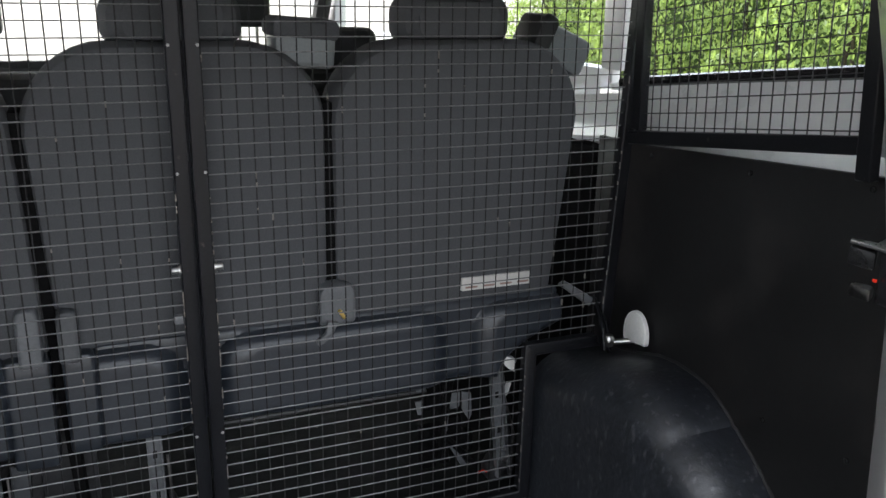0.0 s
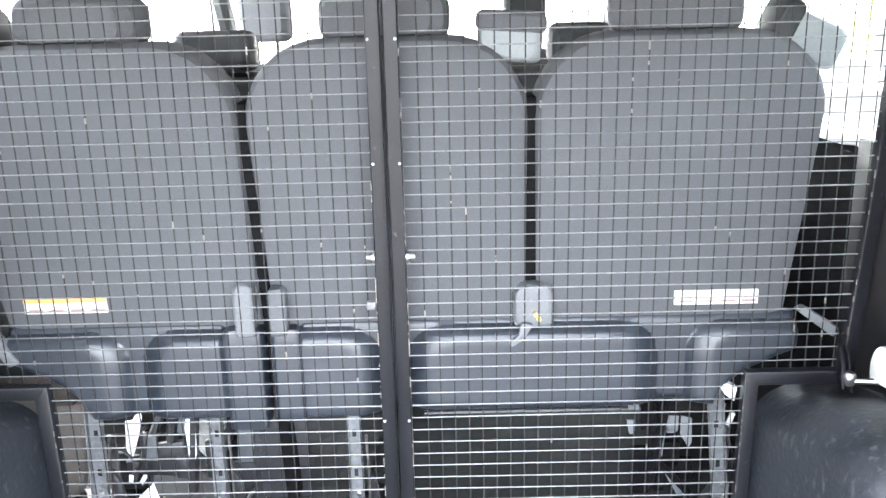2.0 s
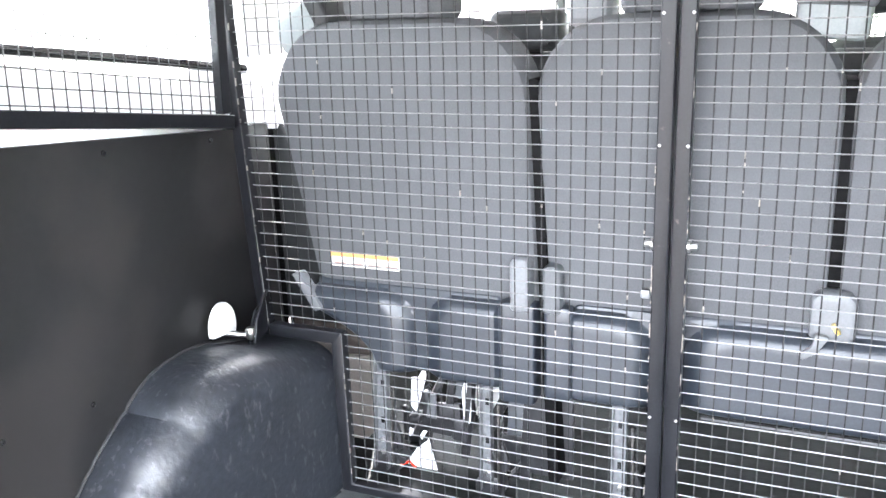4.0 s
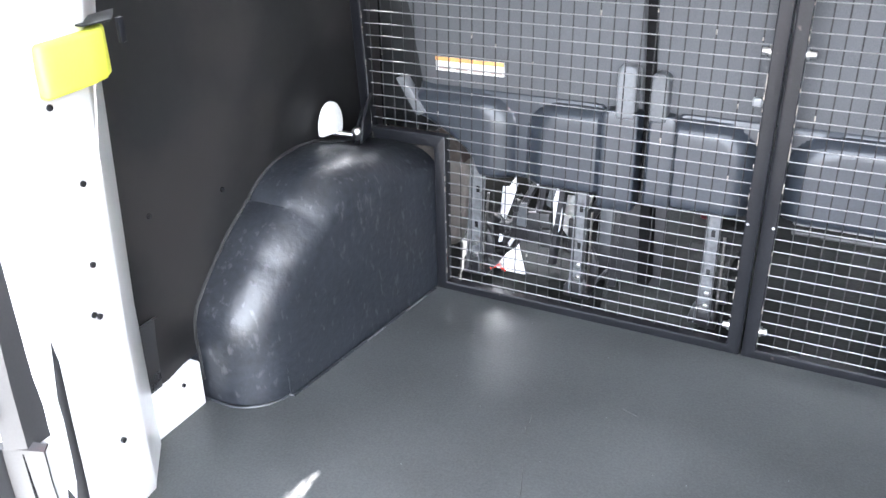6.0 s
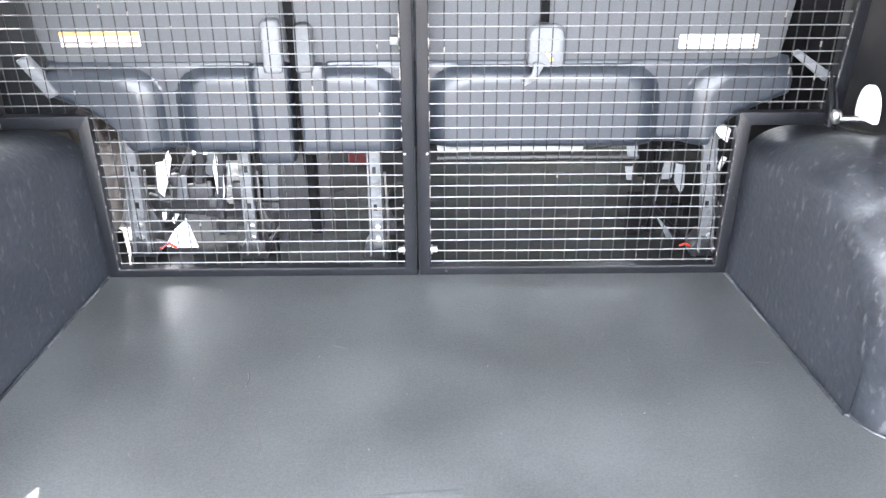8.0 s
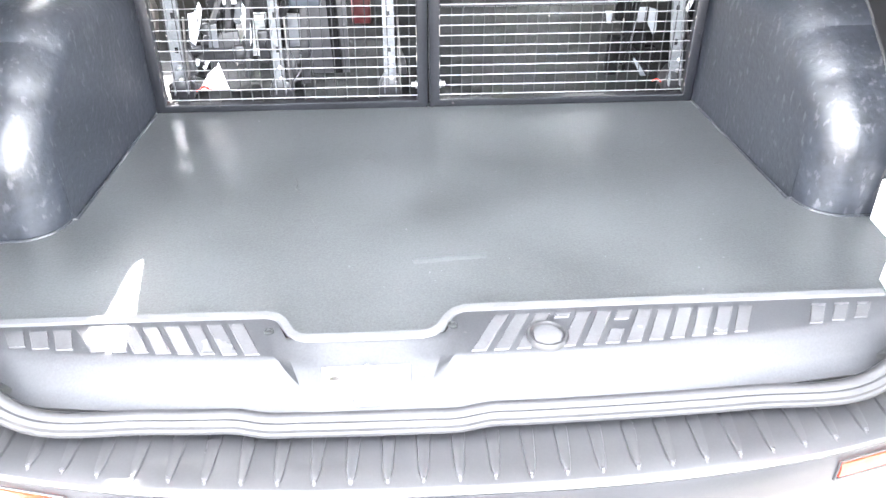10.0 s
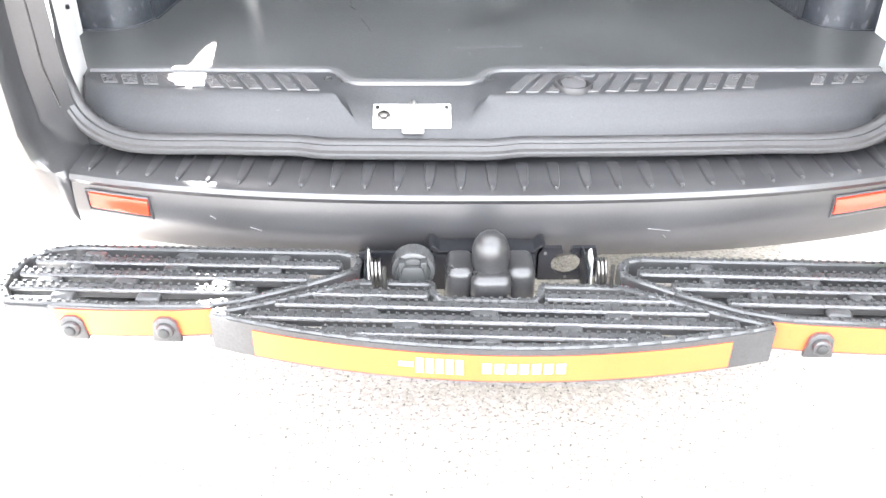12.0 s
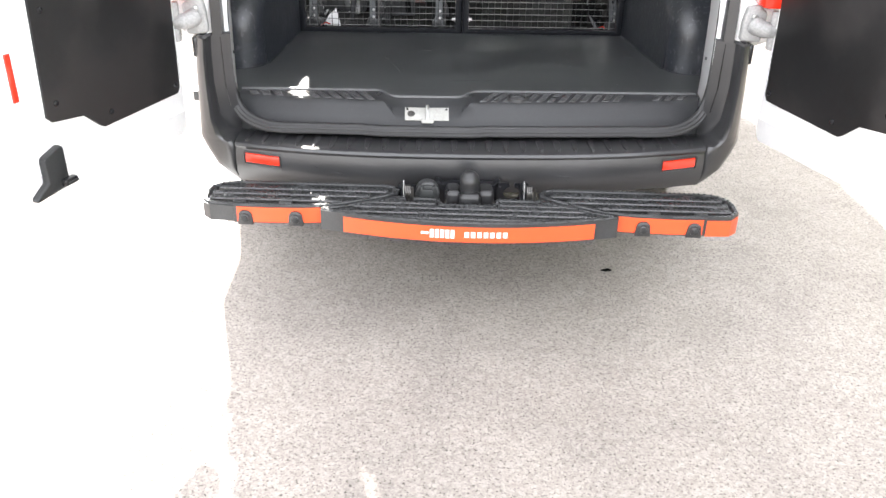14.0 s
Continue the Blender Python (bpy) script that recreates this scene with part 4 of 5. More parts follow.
    part("bracket_plate", prism([(0.05, 0.035), (0.03, 0.0), (0.02, -0.03), (0.05, -0.035), (0.09, -0.02), (0.09, 0.05)], "x", *sorted((s * -0.03, s * -0.026)), 0.001), M_FRAME, t, "black steel bracket plate")
    part("bracket", tube([(s * -0.02, 0.11, 0.06), (s * -0.04, 0.06, 0.05), (s * -0.045, 0.03, 0.02), (s * -0.045, 0.02, -0.02), (s * -0.03, 0.03, -0.03)], 0.004, 8), M_FRAME, t, "black wire bracket")


for s in (-1, 1):
    tie_down(s)

catch = thing("strap", "yellow strap round the white door pillar with black bracket", "strap", at=(-0.75, 0.2, 1.33))
strap_plan = ((0.733, 0.185), (0.7315, 0.2), (0.7385, 0.268), (0.747, 0.294), (0.765, 0.318), (0.782, 0.305), (0.768, 0.284), (0.757, 0.264), (0.750, 0.2), (0.75, 0.185))
part("strap_band", prism([(0.75 - x, y - 0.2) for x, y in strap_plan], "z", -0.032, 0.034, 0.006, 3), M_YELLOW, catch)
part("strap_bracket", prism([(-0.03, 0.06), (0.012, 0.06), (0.012, 0.105), (-0.005, 0.125), (-0.04, 0.16)], "z", 0.0405, 0.043, 0.001), M_FRAME, catch, "thin steel bracket plate")
part("bracket_hook", prism([(0.008, 0.115), (0.014, 0.115), (0.014, 0.125), (0.008, 0.125)], "z", 0.01, 0.0425, 0.001), M_FRAME, catch, "bent steel hook end")
lock = thing("pillar_latch", "black metal door latch wrapped round the white pillar", "latch", at=(0.755, 0.2, 1.37))
def lp(name, plan, z0, z1, bev, material, label="", seg=2):
    return part(name, prism([(x - 0.755, y - 0.2) for x, y in plan], "z", z0 - 1.37, z1 - 1.37, bev, seg), material, lock, label)


lp("latch_body", ((0.742, 0.17), (0.736, 0.26), (0.742, 0.325), (0.775, 0.352), (0.83, 0.35), (0.83, 0.31), (0.79, 0.28), (0.772, 0.17)), 1.332, 1.402, 0.007, M_RUBBER, "", 3)
lp("latch_plate", ((0.738, 0.2), (0.733, 0.262), (0.738, 0.33), (0.732, 0.365), (0.742, 0.372), (0.756, 0.344), (0.78, 0.354), (0.82, 0.348), (0.79, 0.27), (0.772, 0.2)), 1.4035, 1.4075, 0.001, M_STEEL, "worn steel latch plate")
lp("latch_prong", ((0.734, 0.326), (0.731, 0.366), (0.745, 0.37), (0.757, 0.342)), 1.376, 1.401, 0.004, M_RUBBER, "black metal prong")
lp("latch_prong", ((0.736, 0.326), (0.734, 0.36), (0.747, 0.363), (0.758, 0.34)), 1.334, 1.352, 0.005, M_SPRING, "dull steel prong")
lp("latch_mark", ((0.7345, 0.321), (0.7345, 0.326), (0.738, 0.327), (0.738, 0.321)), 1.364, 1.368, 0.0005, M_RED, "small red mark")


# ---- partition ----
def bar(points, w, depth, bm=None):
    """Square bars along a chain of points in the x-z plane, mitred."""
    own = bmesh.new()
    n = len(points)
    rows = []
    for i, (x, z) in enumerate(points):
        a = Vector(points[max(i - 1, 0)])
        b = Vector(points[i])
        c = Vector(points[min(i + 1, n - 1)])
        d1 = (b - a).normalized() if i else (c - b).normalized()
        d2 = (c - b).normalized() if i < n - 1 else d1
        nn = Vector((-d1.y, d1.x)) + Vector((-d2.y, d2.x))
        nn = nn / max(nn.length_squared / 2, 0.2)
        o = nn * w
        rows.append([(x, YP, z), (x + o.x, YP, z + o.y), (x + o.x, YP + depth, z + o.y), (x, YP + depth, z)])
    own = loft(rows, closed=True)
    bmesh.ops.bevel(own, geom=own.edges[:], offset=0.0022, segments=1, affect="EDGES")
    return join(bm, own)


def leaf(s, root):
    c = s * 0.003 if s > 0 else -0.0015
    outline = [(c, 1.93), (c, 0.612), (s * 0.68, 0.612), (s * 0.683, 0.962), (s * 0.86, 0.962), (s * 0.885, 1.42), (s * 0.905, 1.93)]
    fr = part("leaf_frame", bar(outline, 0.026 * s, 0.025), M_FRAME, root)
    worn = bmesh.new()
    rng = random.Random(3 + s)
    for z in np.arange(0.66, 1.9, 0.021):
        if rng.random() < (0.35 + 0.6 * math.sin(z * 23 + s) ** 2 if z < 1.35 else 0.25):
            x = c + s * 0.0262
            h = rng.choice((0.002, 0.004, 0.006, 0.012, 0.02, 0.021))
            box(x - 0.0012, x + 0.0007, YP - 0.0007, YP + 0.003, z, z + h, 0, bm=worn)
    for (ax, az), (bx, bz) in zip(outline[2:], outline[3:]):
        for k in range(14):
            if rng.random() < 0.45:
                u = k / 14
                x, z = ax + (bx - ax) * u - s * 0.026, az + (bz - az) * u
                if abs(bx - ax) > 0.1:
                    continue
                box(x - 0.0006, x + 0.0006, YP - 0.0006, YP + 0.003, z, z + rng.uniform(0.005, 0.016), 0, bm=worn)
    for k in range(26):
        x = s * ((0.0594 if s > 0 else 0.0455) + 0.0264 * rng.randrange(0, 30))
        z = rng.uniform(1.02, 1.6) if rng.random() < 0.8 else rng.uniform(0.7, 1.0)
        if abs(x) < (0.65 if z < 0.98 else 0.83):
            box(x - 0.0013, x + 0.0013, YP + 0.0148, YP + 0.0178, z, z + rng.uniform(0.004, 0.014), 0, bm=worn)
    part("worn_edge", worn, M_WORN, fr, "chipped pale paint edge")
    for z in (1.612, 1.40, 0.905):
        part("weld", disc(c + s * 0.021, YP + 0.001, z, 0.003, -0.003, "y", 8, 0.001), M_HINGE, fr, "pale weld spot")
    hexbolt("bolt", c + s * 0.026, YP + 0.012, 1.227, 0.007, s * 0.016, "x", fr)
    hexbolt("bolt", c + s * 0.026, YP + 0.012, 0.677, 0.007, s * 0.014, "x", fr)
    # wires: level ones in front, upright ones behind in the shaded tone, welded where they cross
    yw = YP + 0.014
    i = 0
    x = 0.0594 if s > 0 else 0.0455
    while x < 0.875:
        z0 = 0.63 if x < 0.655 else 0.99
        if x > 0.835:
            z0 = 0.99 + (x - 0.835) / 0.05
        if z0 < 1.85:
            j = rng.uniform(-0.0008, 0.0008)
            part("wire", tube([(s * x, yw + 0.0024, z0), (s * x + j, yw + 0.0024, 1.3), (s * x, yw + 0.0024, 1.92)], 0.00125, 6), M_UPWIRE_SHADED, fr)
        x += 0.0264
    z = 0.647
    while z < 1.92:
        w = (0.662 if z < 0.985 else 0.84 + (z - 0.975) * 0.05)
        j = rng.uniform(-0.001, 0.001)
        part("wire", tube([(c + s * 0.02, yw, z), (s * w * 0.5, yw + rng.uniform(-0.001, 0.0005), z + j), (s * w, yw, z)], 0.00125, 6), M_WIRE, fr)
        z += 0.0257
    return fr


partition = thing("mesh_partition", "black steel framed welded mesh partition behind the seats", "partition", at=(0, 0, 0))
leaf(-1, partition)
leaf(1, partition)
part("slide_lock", box(-0.046, -0.03, YP - 0.002, YP + 0.012, 1.13, 1.146, 0.003), M_LEG, partition, "small grey slide lock")


def side_guard(s):
    """A mesh guard over the side window, hinged on the partition."""
    g = thing("window_guard", "black steel mesh guard inside the side window", "window guard", "window guards", (s * 0.87, 0.75, 1.45))
    off = Vector((s * 0.87, 0.75, 1.45))
    def gp(name, bm, material, label=""):
        for v in bm.verts:
            v.co -= off
        return part(name, bm, material, g, label)
    xa = s * 0.872
    def rail(p, q, w, lift=0.0):
        a, b = Vector(p), Vector(q)
        d = (b - a).normalized()
        n = Vector((0, -d.z, d.y)) * w
        rows = []
        for t in (a, b):
            rows.append([(xa - s * lift, *(t - n)[1:]), (xa - s * lift, *(t + n)[1:]), (xa - s * (0.02 + lift), *(t + n)[1:]), (xa - s * (0.02 + lift), *(t - n)[1:])])
        bm = loft(rows, closed=True)
        bmesh.ops.bevel(bm, geom=bm.edges[:], offset=0.002, segments=1, affect="EDGES")
        return bm
    slope = lambda y: 1.428 + (1.03 - y) * 0.135
    gp("guard_rail", rail((xa, 1.05, slope(1.05)), (xa, 0.46, slope(0.46)), 0.0135), M_FRAME)
    gp("guard_post", rail((xa, 1.025, slope(1.025) + 0.015), (xa, 1.045, 1.92), 0.014, 0.002), M_FRAME)
    gp("guard_post", rail((xa, 0.467, slope(0.467) - 0.05), (xa, 0.502, 1.92), 0.0135, 0.003), M_FRAME)
    gp("guard_rail", rail((xa, 1.05, 1.925), (xa, 0.5, 1.925), 0.0135), M_FRAME)
    z = 0.02
    while z < 0.5:
        a, b = slope(1.02) + z, slope(0.49) + z
        if b < 1.92:
            gp("wire", tube([(xa - s * 0.008, 1.02, a), (xa - s * 0.008, 0.49, b)], 0.00125, 6), M_GUARDWIRE)
        z += 0.0275
    y = 0.51
    while y < 1.01:
        gp("wire", tube([(xa - s * 0.0105, y, slope(y)), (xa - s * 0.0105, y + 0.02, 1.92)], 0.00125, 6), M_GUARDWIRE)
        y += 0.0265


for s in (-1, 1):
    side_guard(s)

# ---- rear bench ----
YS = 1.155


def outline_back(x0, x1, in0, in1):
    pts = rounded(x0, x1, 1.06, 1.612, 0.02, 0.15, 9)
    w = (x0 + x1) / 2
    out = []
    for x, z in pts:
        k = max(0.0, min(1.0, (1.45 - z) / 0.4))
        out.append((x + (in0 * k if x < w else -in1 * k), z))
    return out


def ease(v):
    v = min(max(v, 0.0), 1.0)
    return v * v * (3 - 2 * v)


def moulding(x0, x1, z0, z1, pads, cut, bm):
    """The moulded back of a seat shell: knee pads standing proud with hollows flowing between them."""
    nx, nz = max(8, int((x1 - x0) / 0.007)), 30
    lines = []
    for i in range(nx + 1):
        x = x0 + (x1 - x0) * i / nx
        line = []
        foot = z0 + cut[1] * min(max((x - cut[0]) / (cut[2] - cut[0]), 0.0), 1.0) ** 0.5
        for k in range(nz + 1):
            z = foot + (z1 - foot) * k / nz
            up = 0.0
            for a, b, lo, hi in pads:
                r = 0.06
                qx, qz = abs(x - (a + b) / 2) - (b - a) / 2 + r, abs(z - (lo + hi) / 2) - (hi - lo) / 2 + r
                inside = r - math.hypot(max(qx, 0.0), max(qz, 0.0)) - min(max(qx, qz), 0.0)
                wide = 0.018 + 0.05 * ease((abs(x - (a + b) / 2) / ((b - a) / 2) - 0.6) * 2.5)
                near = 1 - min(max(inside / wide, 0.0), 1.0)
                up = max(up, math.sqrt(1 - near * near))
            edge = min(x - x0, x1 - x, z - foot, z1 - z)
            rim = max(0.0, 1 - edge / 0.01) ** 2 * 0.01
            line.append((x, YS + 0.004 - 0.028 * up + rim, z))
        lines.append(line)
    return loft(lines, thick=0.01, bm=bm)


def seat(name, x0, x1, in0, in1, shell0, shell1, low, pads, cut, label):
    t = thing(name, label, "seat", "rear bench seats", ((x0 + x1) / 2, YS + 0.06, 0.603))
    off = Vector(((x0 + x1) / 2, YS + 0.06, 0.603))
    def sp(nm, bm, material, lab="", parent=None):
        for v in bm.verts:
            v.co -= off
        return part(nm, bm, material, parent or t, lab)
    mid = (x0 + x1) / 2
    sp("backrest", cushion(outline_back(x0, x1, in0, in1), YS, 0.12, 0.024, 0.006, lean=-0.02), M_FABRIC, "grey woven fabric backrest")
    mid -= 0.01 if x0 < -0.5 else 0.0
    head = sp("headrest", cushion(rounded(mid - 0.12, mid + 0.12, 1.603, 1.695, 0.03, 0.035, 7), YS + 0.02, 0.11, 0.035, 0.004), M_FABRIC, "grey fabric headrest")
    for k in (-0.06, 0.06):
        sp("headrest_post", tube([(mid + k, YS + 0.07, 1.58), (mid + k, YS + 0.07, 1.66)], 0.006, 8), M_STEEL, "", head)
    bm = cushion(rounded(shell0 + (0.16 if x0 < -0.5 else 0.07), shell1 - (0.002 if shell1 < 0.5 else 0.07), low + 0.098, 1.074, 0.03, 0.012, 5), YS + 0.024, 0.27, 0.012, 0.0)
    base = sp("seat_shell", moulding(shell0, shell1, low, 1.076, pads, cut, bm), M_SHELL, "blue-grey plastic seat shell")
    sp("cushion", cushion(rounded(shell0 - (0.05 if x0 < -0.5 else -0.01), shell1 - 0.01, 0.97, 1.14 if x0 < -0.5 else 1.1, 0.03, 0.03, 5), YS + 0.15, 0.42, 0.03, 0.0), M_FABRIC)
    return t, sp, base


def belt_guide(sp, x, z, tilt, cap, w=0.125):
    """A seat belt outlet on the shoulder of a backrest, with a dark cap at one end or along its top."""
    m = Matrix.Translation((x, YS + 0.045, z)) @ Matrix.Rotation(radians(tilt), 4, "Y")
    bm = cushion(rounded(-w / 2, w / 2, -0.04, 0.038, 0.014, 0.018, 5), -0.03, 0.1, 0.012, 0.0)
    bm.transform(m)
    g = sp("belt_guide", bm, M_PALEPL, "pale blue-grey plastic belt guide")
    x0, x1, z0 = {"left": (-w / 2 - 0.01, -w / 2 + 0.03, -0.03), "right": (w / 2 - 0.03, w / 2 + 0.01, -0.03), "top": (-w / 2 - 0.005, w / 2 + 0.005, 0.012)}[cap]
    bm = cushion(rounded(x0, x1, z0, 0.05, 0.012, 0.016, 5), -0.034, 0.11, 0.008, 0.0)
    bm.transform(m)
    sp("belt_guide_cap", bm, M_FABRIC if cap == "top" else M_DARKPL, "dark cap", g)


def tag(sp, x0, x1, z0, z1):
    lab = sp("label_tag", box(x0, x1, YS - 0.0125, YS - 0.004, z0, z1, 0.0005), M_LABEL, "white printed warning label")
    if x0 < 0:
        sp("label_stripe", box(x0, x1, YS - 0.014, YS - 0.012, z1 - 0.008, z1, 0), M_LABEL_OR, "orange label stripe", lab)
    for k in range(4):
        sp("print_bar", box(x0 + 0.008 + k * 0.04, x0 + 0.035 + k * 0.04, YS - 0.0135, YS - 0.012, z0 + 0.005, z0 + 0.009), M_PRINT, "", lab)


def leg(sp, x, top=0.9, y=1.185, lean=0.0, wide=1.0):
    """A bench leg: an upright steel channel with slots, bolts, a hooked foot and a latch rod."""
    sec = ((-0.02, 0.0), (-0.02, -0.018), (-0.0165, -0.018), (-0.0165, -0.003), (0.0165, -0.003), (0.0165, -0.018), (0.02, -0.018), (0.02, 0.0))
    lines = []
    for z, k in ((0.62, 1.08), (0.66, 1.0), (0.8, 0.95), (top, 0.95)):
        off = lean * (z - 0.62) / (top - 0.62)
        lines.append([(x + off + a * k * wide, y + b, z) for a, b in sec])
    g = sp("leg", loft(lines, closed=True), M_LEG, "grey painted steel leg channel")
    foot = sp("leg_hook", prism([(x - 0.03, 0.603), (x + 0.03, 0.603), (x + 0.03, 0.622), (x + 0.022, 0.65), (x - 0.012, 0.66), (x - 0.03, 0.63)], "y", y - 0.004, y + 0.05, 0.004), M_GUARDWIRE, "black hooked foot", g)
    for z in (0.66, 0.69):
        sp("leg_bolt", disc(x + 0.004, y - 0.003, z, 0.0065, -0.007, "y", 6, 0.001), M_STEEL, "", g)
    for z in (0.73, 0.82):
        o = lean * (z - 0.62) / (top - 0.62)
        sp("leg_slot", box(x + o - 0.004, x + o + 0.004, y - 0.0042, y - 0.0025, z, z + 0.015), M_RUBBER, "", g)
    sp("latch_rod", tube([(x + 0.026, y - 0.006, 0.625), (x + 0.027, y - 0.004, 0.72), (x + 0.023 + lean * 0.6, y + 0.004, 0.82)], 0.0032, 6), M_SPRING, "dull steel latch rod", g)
    sp("side_bracket", prism([(x + 0.02, 0.66), (x + 0.045, 0.665), (x + 0.042, 0.7), (x + 0.03, 0.73), (x + 0.02, 0.74)], "y", y + 0.006, y + 0.02, 0.003), M_GUARDWIRE, "black latch bracket", g)
    return g


t, sp, base = seat("bench_seat", -0.825, -0.274, 0.073, -0.022, -0.748, -0.336, 0.897, ((-0.9, -0.53, 0.75, 1.06), (-0.488, -0.2, 0.75, 1.06)), (-0.598, 0.125, -0.748), "grey fabric single rear seat with plastic shell behind mesh")
belt_guide(sp, -0.765, 1.605, -28, "right")
tag(sp, -0.708, -0.55, 1.112, 1.142)
hin = sp("hinge_column", cushion(rounded(-0.333, -0.257, 0.862, 1.075, 0.008, 0.012, 4), YS - 0.026, 0.06, 0.006, 0.0), M_SHELL)
sp("hinge_cover", cushion(rounded(-0.305, -0.266, 1.06, 1.168, 0.006, 0.016, 5), YS - 0.033, 0.05, 0.006, 0.0), M_GREYPL, "pale grey hinge cover", hin)
leg(sp, -0.64, 0.985, 1.2, 0.015, 0.85)
leg(sp, -0.381, 0.9, 1.19, 0.003, 0.65)
sp("belt_buckle", prism([(-0.795, 1.092), (-0.775, 1.098), (-0.722, 1.022), (-0.745, 1.012)], "y", YS - 0.04, YS - 0.012, 0.004), M_GREYPL, "pale grey recliner lever")

t, sp, base = seat("bench_seat", -0.262, 0.258, 0.024, 0.0, -0.18, 0.0, 0.895, ((-0.4, -0.035, 0.75, 1.06),), (0.0, 0.0, 1.0), "grey fabric middle rear seat with plastic shell behind mesh")
belt_guide(sp, 0.226, 1.602, 4, "top", 0.115)
hin = sp("hinge_column", cushion(rounded(-0.238, -0.183, 0.882, 1.075, 0.008, 0.012, 4), YS - 0.026, 0.06, 0.006, 0.0), M_SHELL)
sp("hinge_cover", cushion(rounded(-0.24, -0.204, 1.06, 1.158, 0.006, 0.014, 5), YS - 0.031, 0.05, 0.006, 0.0), M_PALEGREY, "pale grey hinge cover", hin)
sp("hinge_plate", box(-0.3, -0.2, YS + 0.06, YS + 0.07, 0.66, 1.06, 0.002), M_GUARDWIRE, "black steel hinge plate")
leg(sp, -0.095, 0.9, 1.18, 0.0, 0.75)

t, sp, base = seat("bench_seat", 0.266, 0.798, 0.0, 0.045, 0.002, 0.765, 0.905, ((0.03, 0.5, 0.78, 1.06), (0.57, 0.95, 0.75, 1.06)), (0.615, 0.112, 0.765), "grey fabric outer rear seat with plastic shell behind mesh")
belt_guide(sp, 0.765, 1.592, 24, "left")
tag(sp, 0.535, 0.694, 1.102, 1.13)
box_l = sp("lock_box", cushion(rounded(0.228, 0.302, 1.068, 1.152, 0.01, 0.02, 5), YS - 0.03, 0.05, 0.01, 0.0), M_GREYPL, "pale grey seat lock box")
sp("lock_key", prism([(0.262, 1.10), (0.268, 1.104), (0.279, 1.088), (0.272, 1.084)], "y", YS - 0.042, YS - 0.03, 0.001), M_BRASS, "brass key in the lock", box_l)
sp("lock_bracket", prism([(0.24, 1.085), (0.262, 1.08), (0.245, 1.05), (0.222, 1.035), (0.215, 1.045), (0.235, 1.06)], "y", YS - 0.046, YS - 0.034, 0.003), M_GREYPL, "pale grey bracket under the lock", box_l)
leg(sp, 0.664, 0.975, 1.185, -0.035, 0.8)
sp("belt_buckle", prism([(0.763, 1.092), (0.777, 1.1), (0.844, 1.057), (0.836, 1.037)], "y", YS - 0.035, YS - 0.008, 0.004), M_GREYPL, "pale grey recliner lever")
sp("white_clip", prism([(0.626, 0.962), (0.638, 0.945), (0.662, 0.935), (0.658, 0.905), (0.639, 0.919), (0.625, 0.941)], "y", YS - 0.03, YS - 0.005, 0.003), M_WHITEPL, "white plastic clip")


# near-black strips added to fill the seat gaps with painted shade
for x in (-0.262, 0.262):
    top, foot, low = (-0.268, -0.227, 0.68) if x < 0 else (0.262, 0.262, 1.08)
    tagged(part("seat_gap_shade", prism([(foot - 0.011, low), (foot + 0.011, low), (top + 0.009, 1.5), (top - 0.009, 1.5)], "y", YS + 0.008, YS + 0.1, 0.001), M_BLACK), "near-black filler strip for the shade between two bench seats", "seat plate", "seat side plates")

# linkages under the bench
link = thing("seat_linkage", "dark steel folding linkage with cables under the bench", "seat mechanism", at=(-0.52, 1.28, 0.603))
for k, (x0, y0, z0, x1, y1, z1, w) in enumerate(((-0.62, 1.33, 0.64, -0.5, 1.36, 0.9, 0.01), (-0.53, 1.33, 0.70, -0.5, 1.33, 0.9, 0.014), (-0.48, 1.3, 0.62, -0.45, 1.3, 0.9, 0.012), (-0.42, 1.3, 0.7, -0.33, 1.3, 0.88, 0.014), (-0.36, 1.26, 0.61, -0.28, 1.3, 0.72, 0.004))):
    bm = tube([(x0 + 0.52, y0 - 1.28, z0 - 0.603), (x1 + 0.52, y1 - 1.28, z1 - 0.603)], w, 6)
    part("link_rod", bm, M_GUARDWIRE, link)
# white cut-outs shaped like the sunlit slivers of step and floor seen between links
for y, pts in ((1.33, ((-0.591, 0.818), (-0.586, 0.796), (-0.6, 0.745), (-0.618, 0.696), (-0.627, 0.691), (-0.63, 0.723), (-0.625, 0.786), (-0.608, 0.789))),
               (1.24, ((-0.545, 0.685), (-0.525, 0.606), (-0.588, 0.606), (-0.567, 0.635))),
               (1.243, ((-0.552, 0.674), (-0.554, 0.651), (-0.581, 0.61), (-0.6, 0.606), (-0.602, 0.613), (-0.577, 0.652))),
               (1.29, ((-0.471, 0.825), (-0.456, 0.788), (-0.459, 0.724), (-0.47, 0.69), (-0.477, 0.724), (-0.48, 0.788))),
               (1.32, ((-0.367, 0.806), (-0.376, 0.806), (-0.387, 0.773), (-0.398, 0.722), (-0.387, 0.747))),
               (1.32, ((-0.573, 0.69), (-0.569, 0.682), (-0.6, 0.63), (-0.606, 0.64))),
               (1.28, ((-0.611, 0.681), (-0.601, 0.678), (-0.605, 0.661), (-0.614, 0.659))),
               (1.28, ((-0.519, 0.854), (-0.512, 0.856), (-0.512, 0.826), (-0.519, 0.825))),
               (1.28, ((-0.498, 0.855), (-0.484, 0.855), (-0.485, 0.827), (-0.497, 0.826)))):
    part("underseat_piece", prism([(x + 0.52, z - 0.603) for x, z in pts], "y", y - 1.28, y - 1.276, 0.001), M_WHITE, link, "white piece standing in for a sunlit patch under the bench")
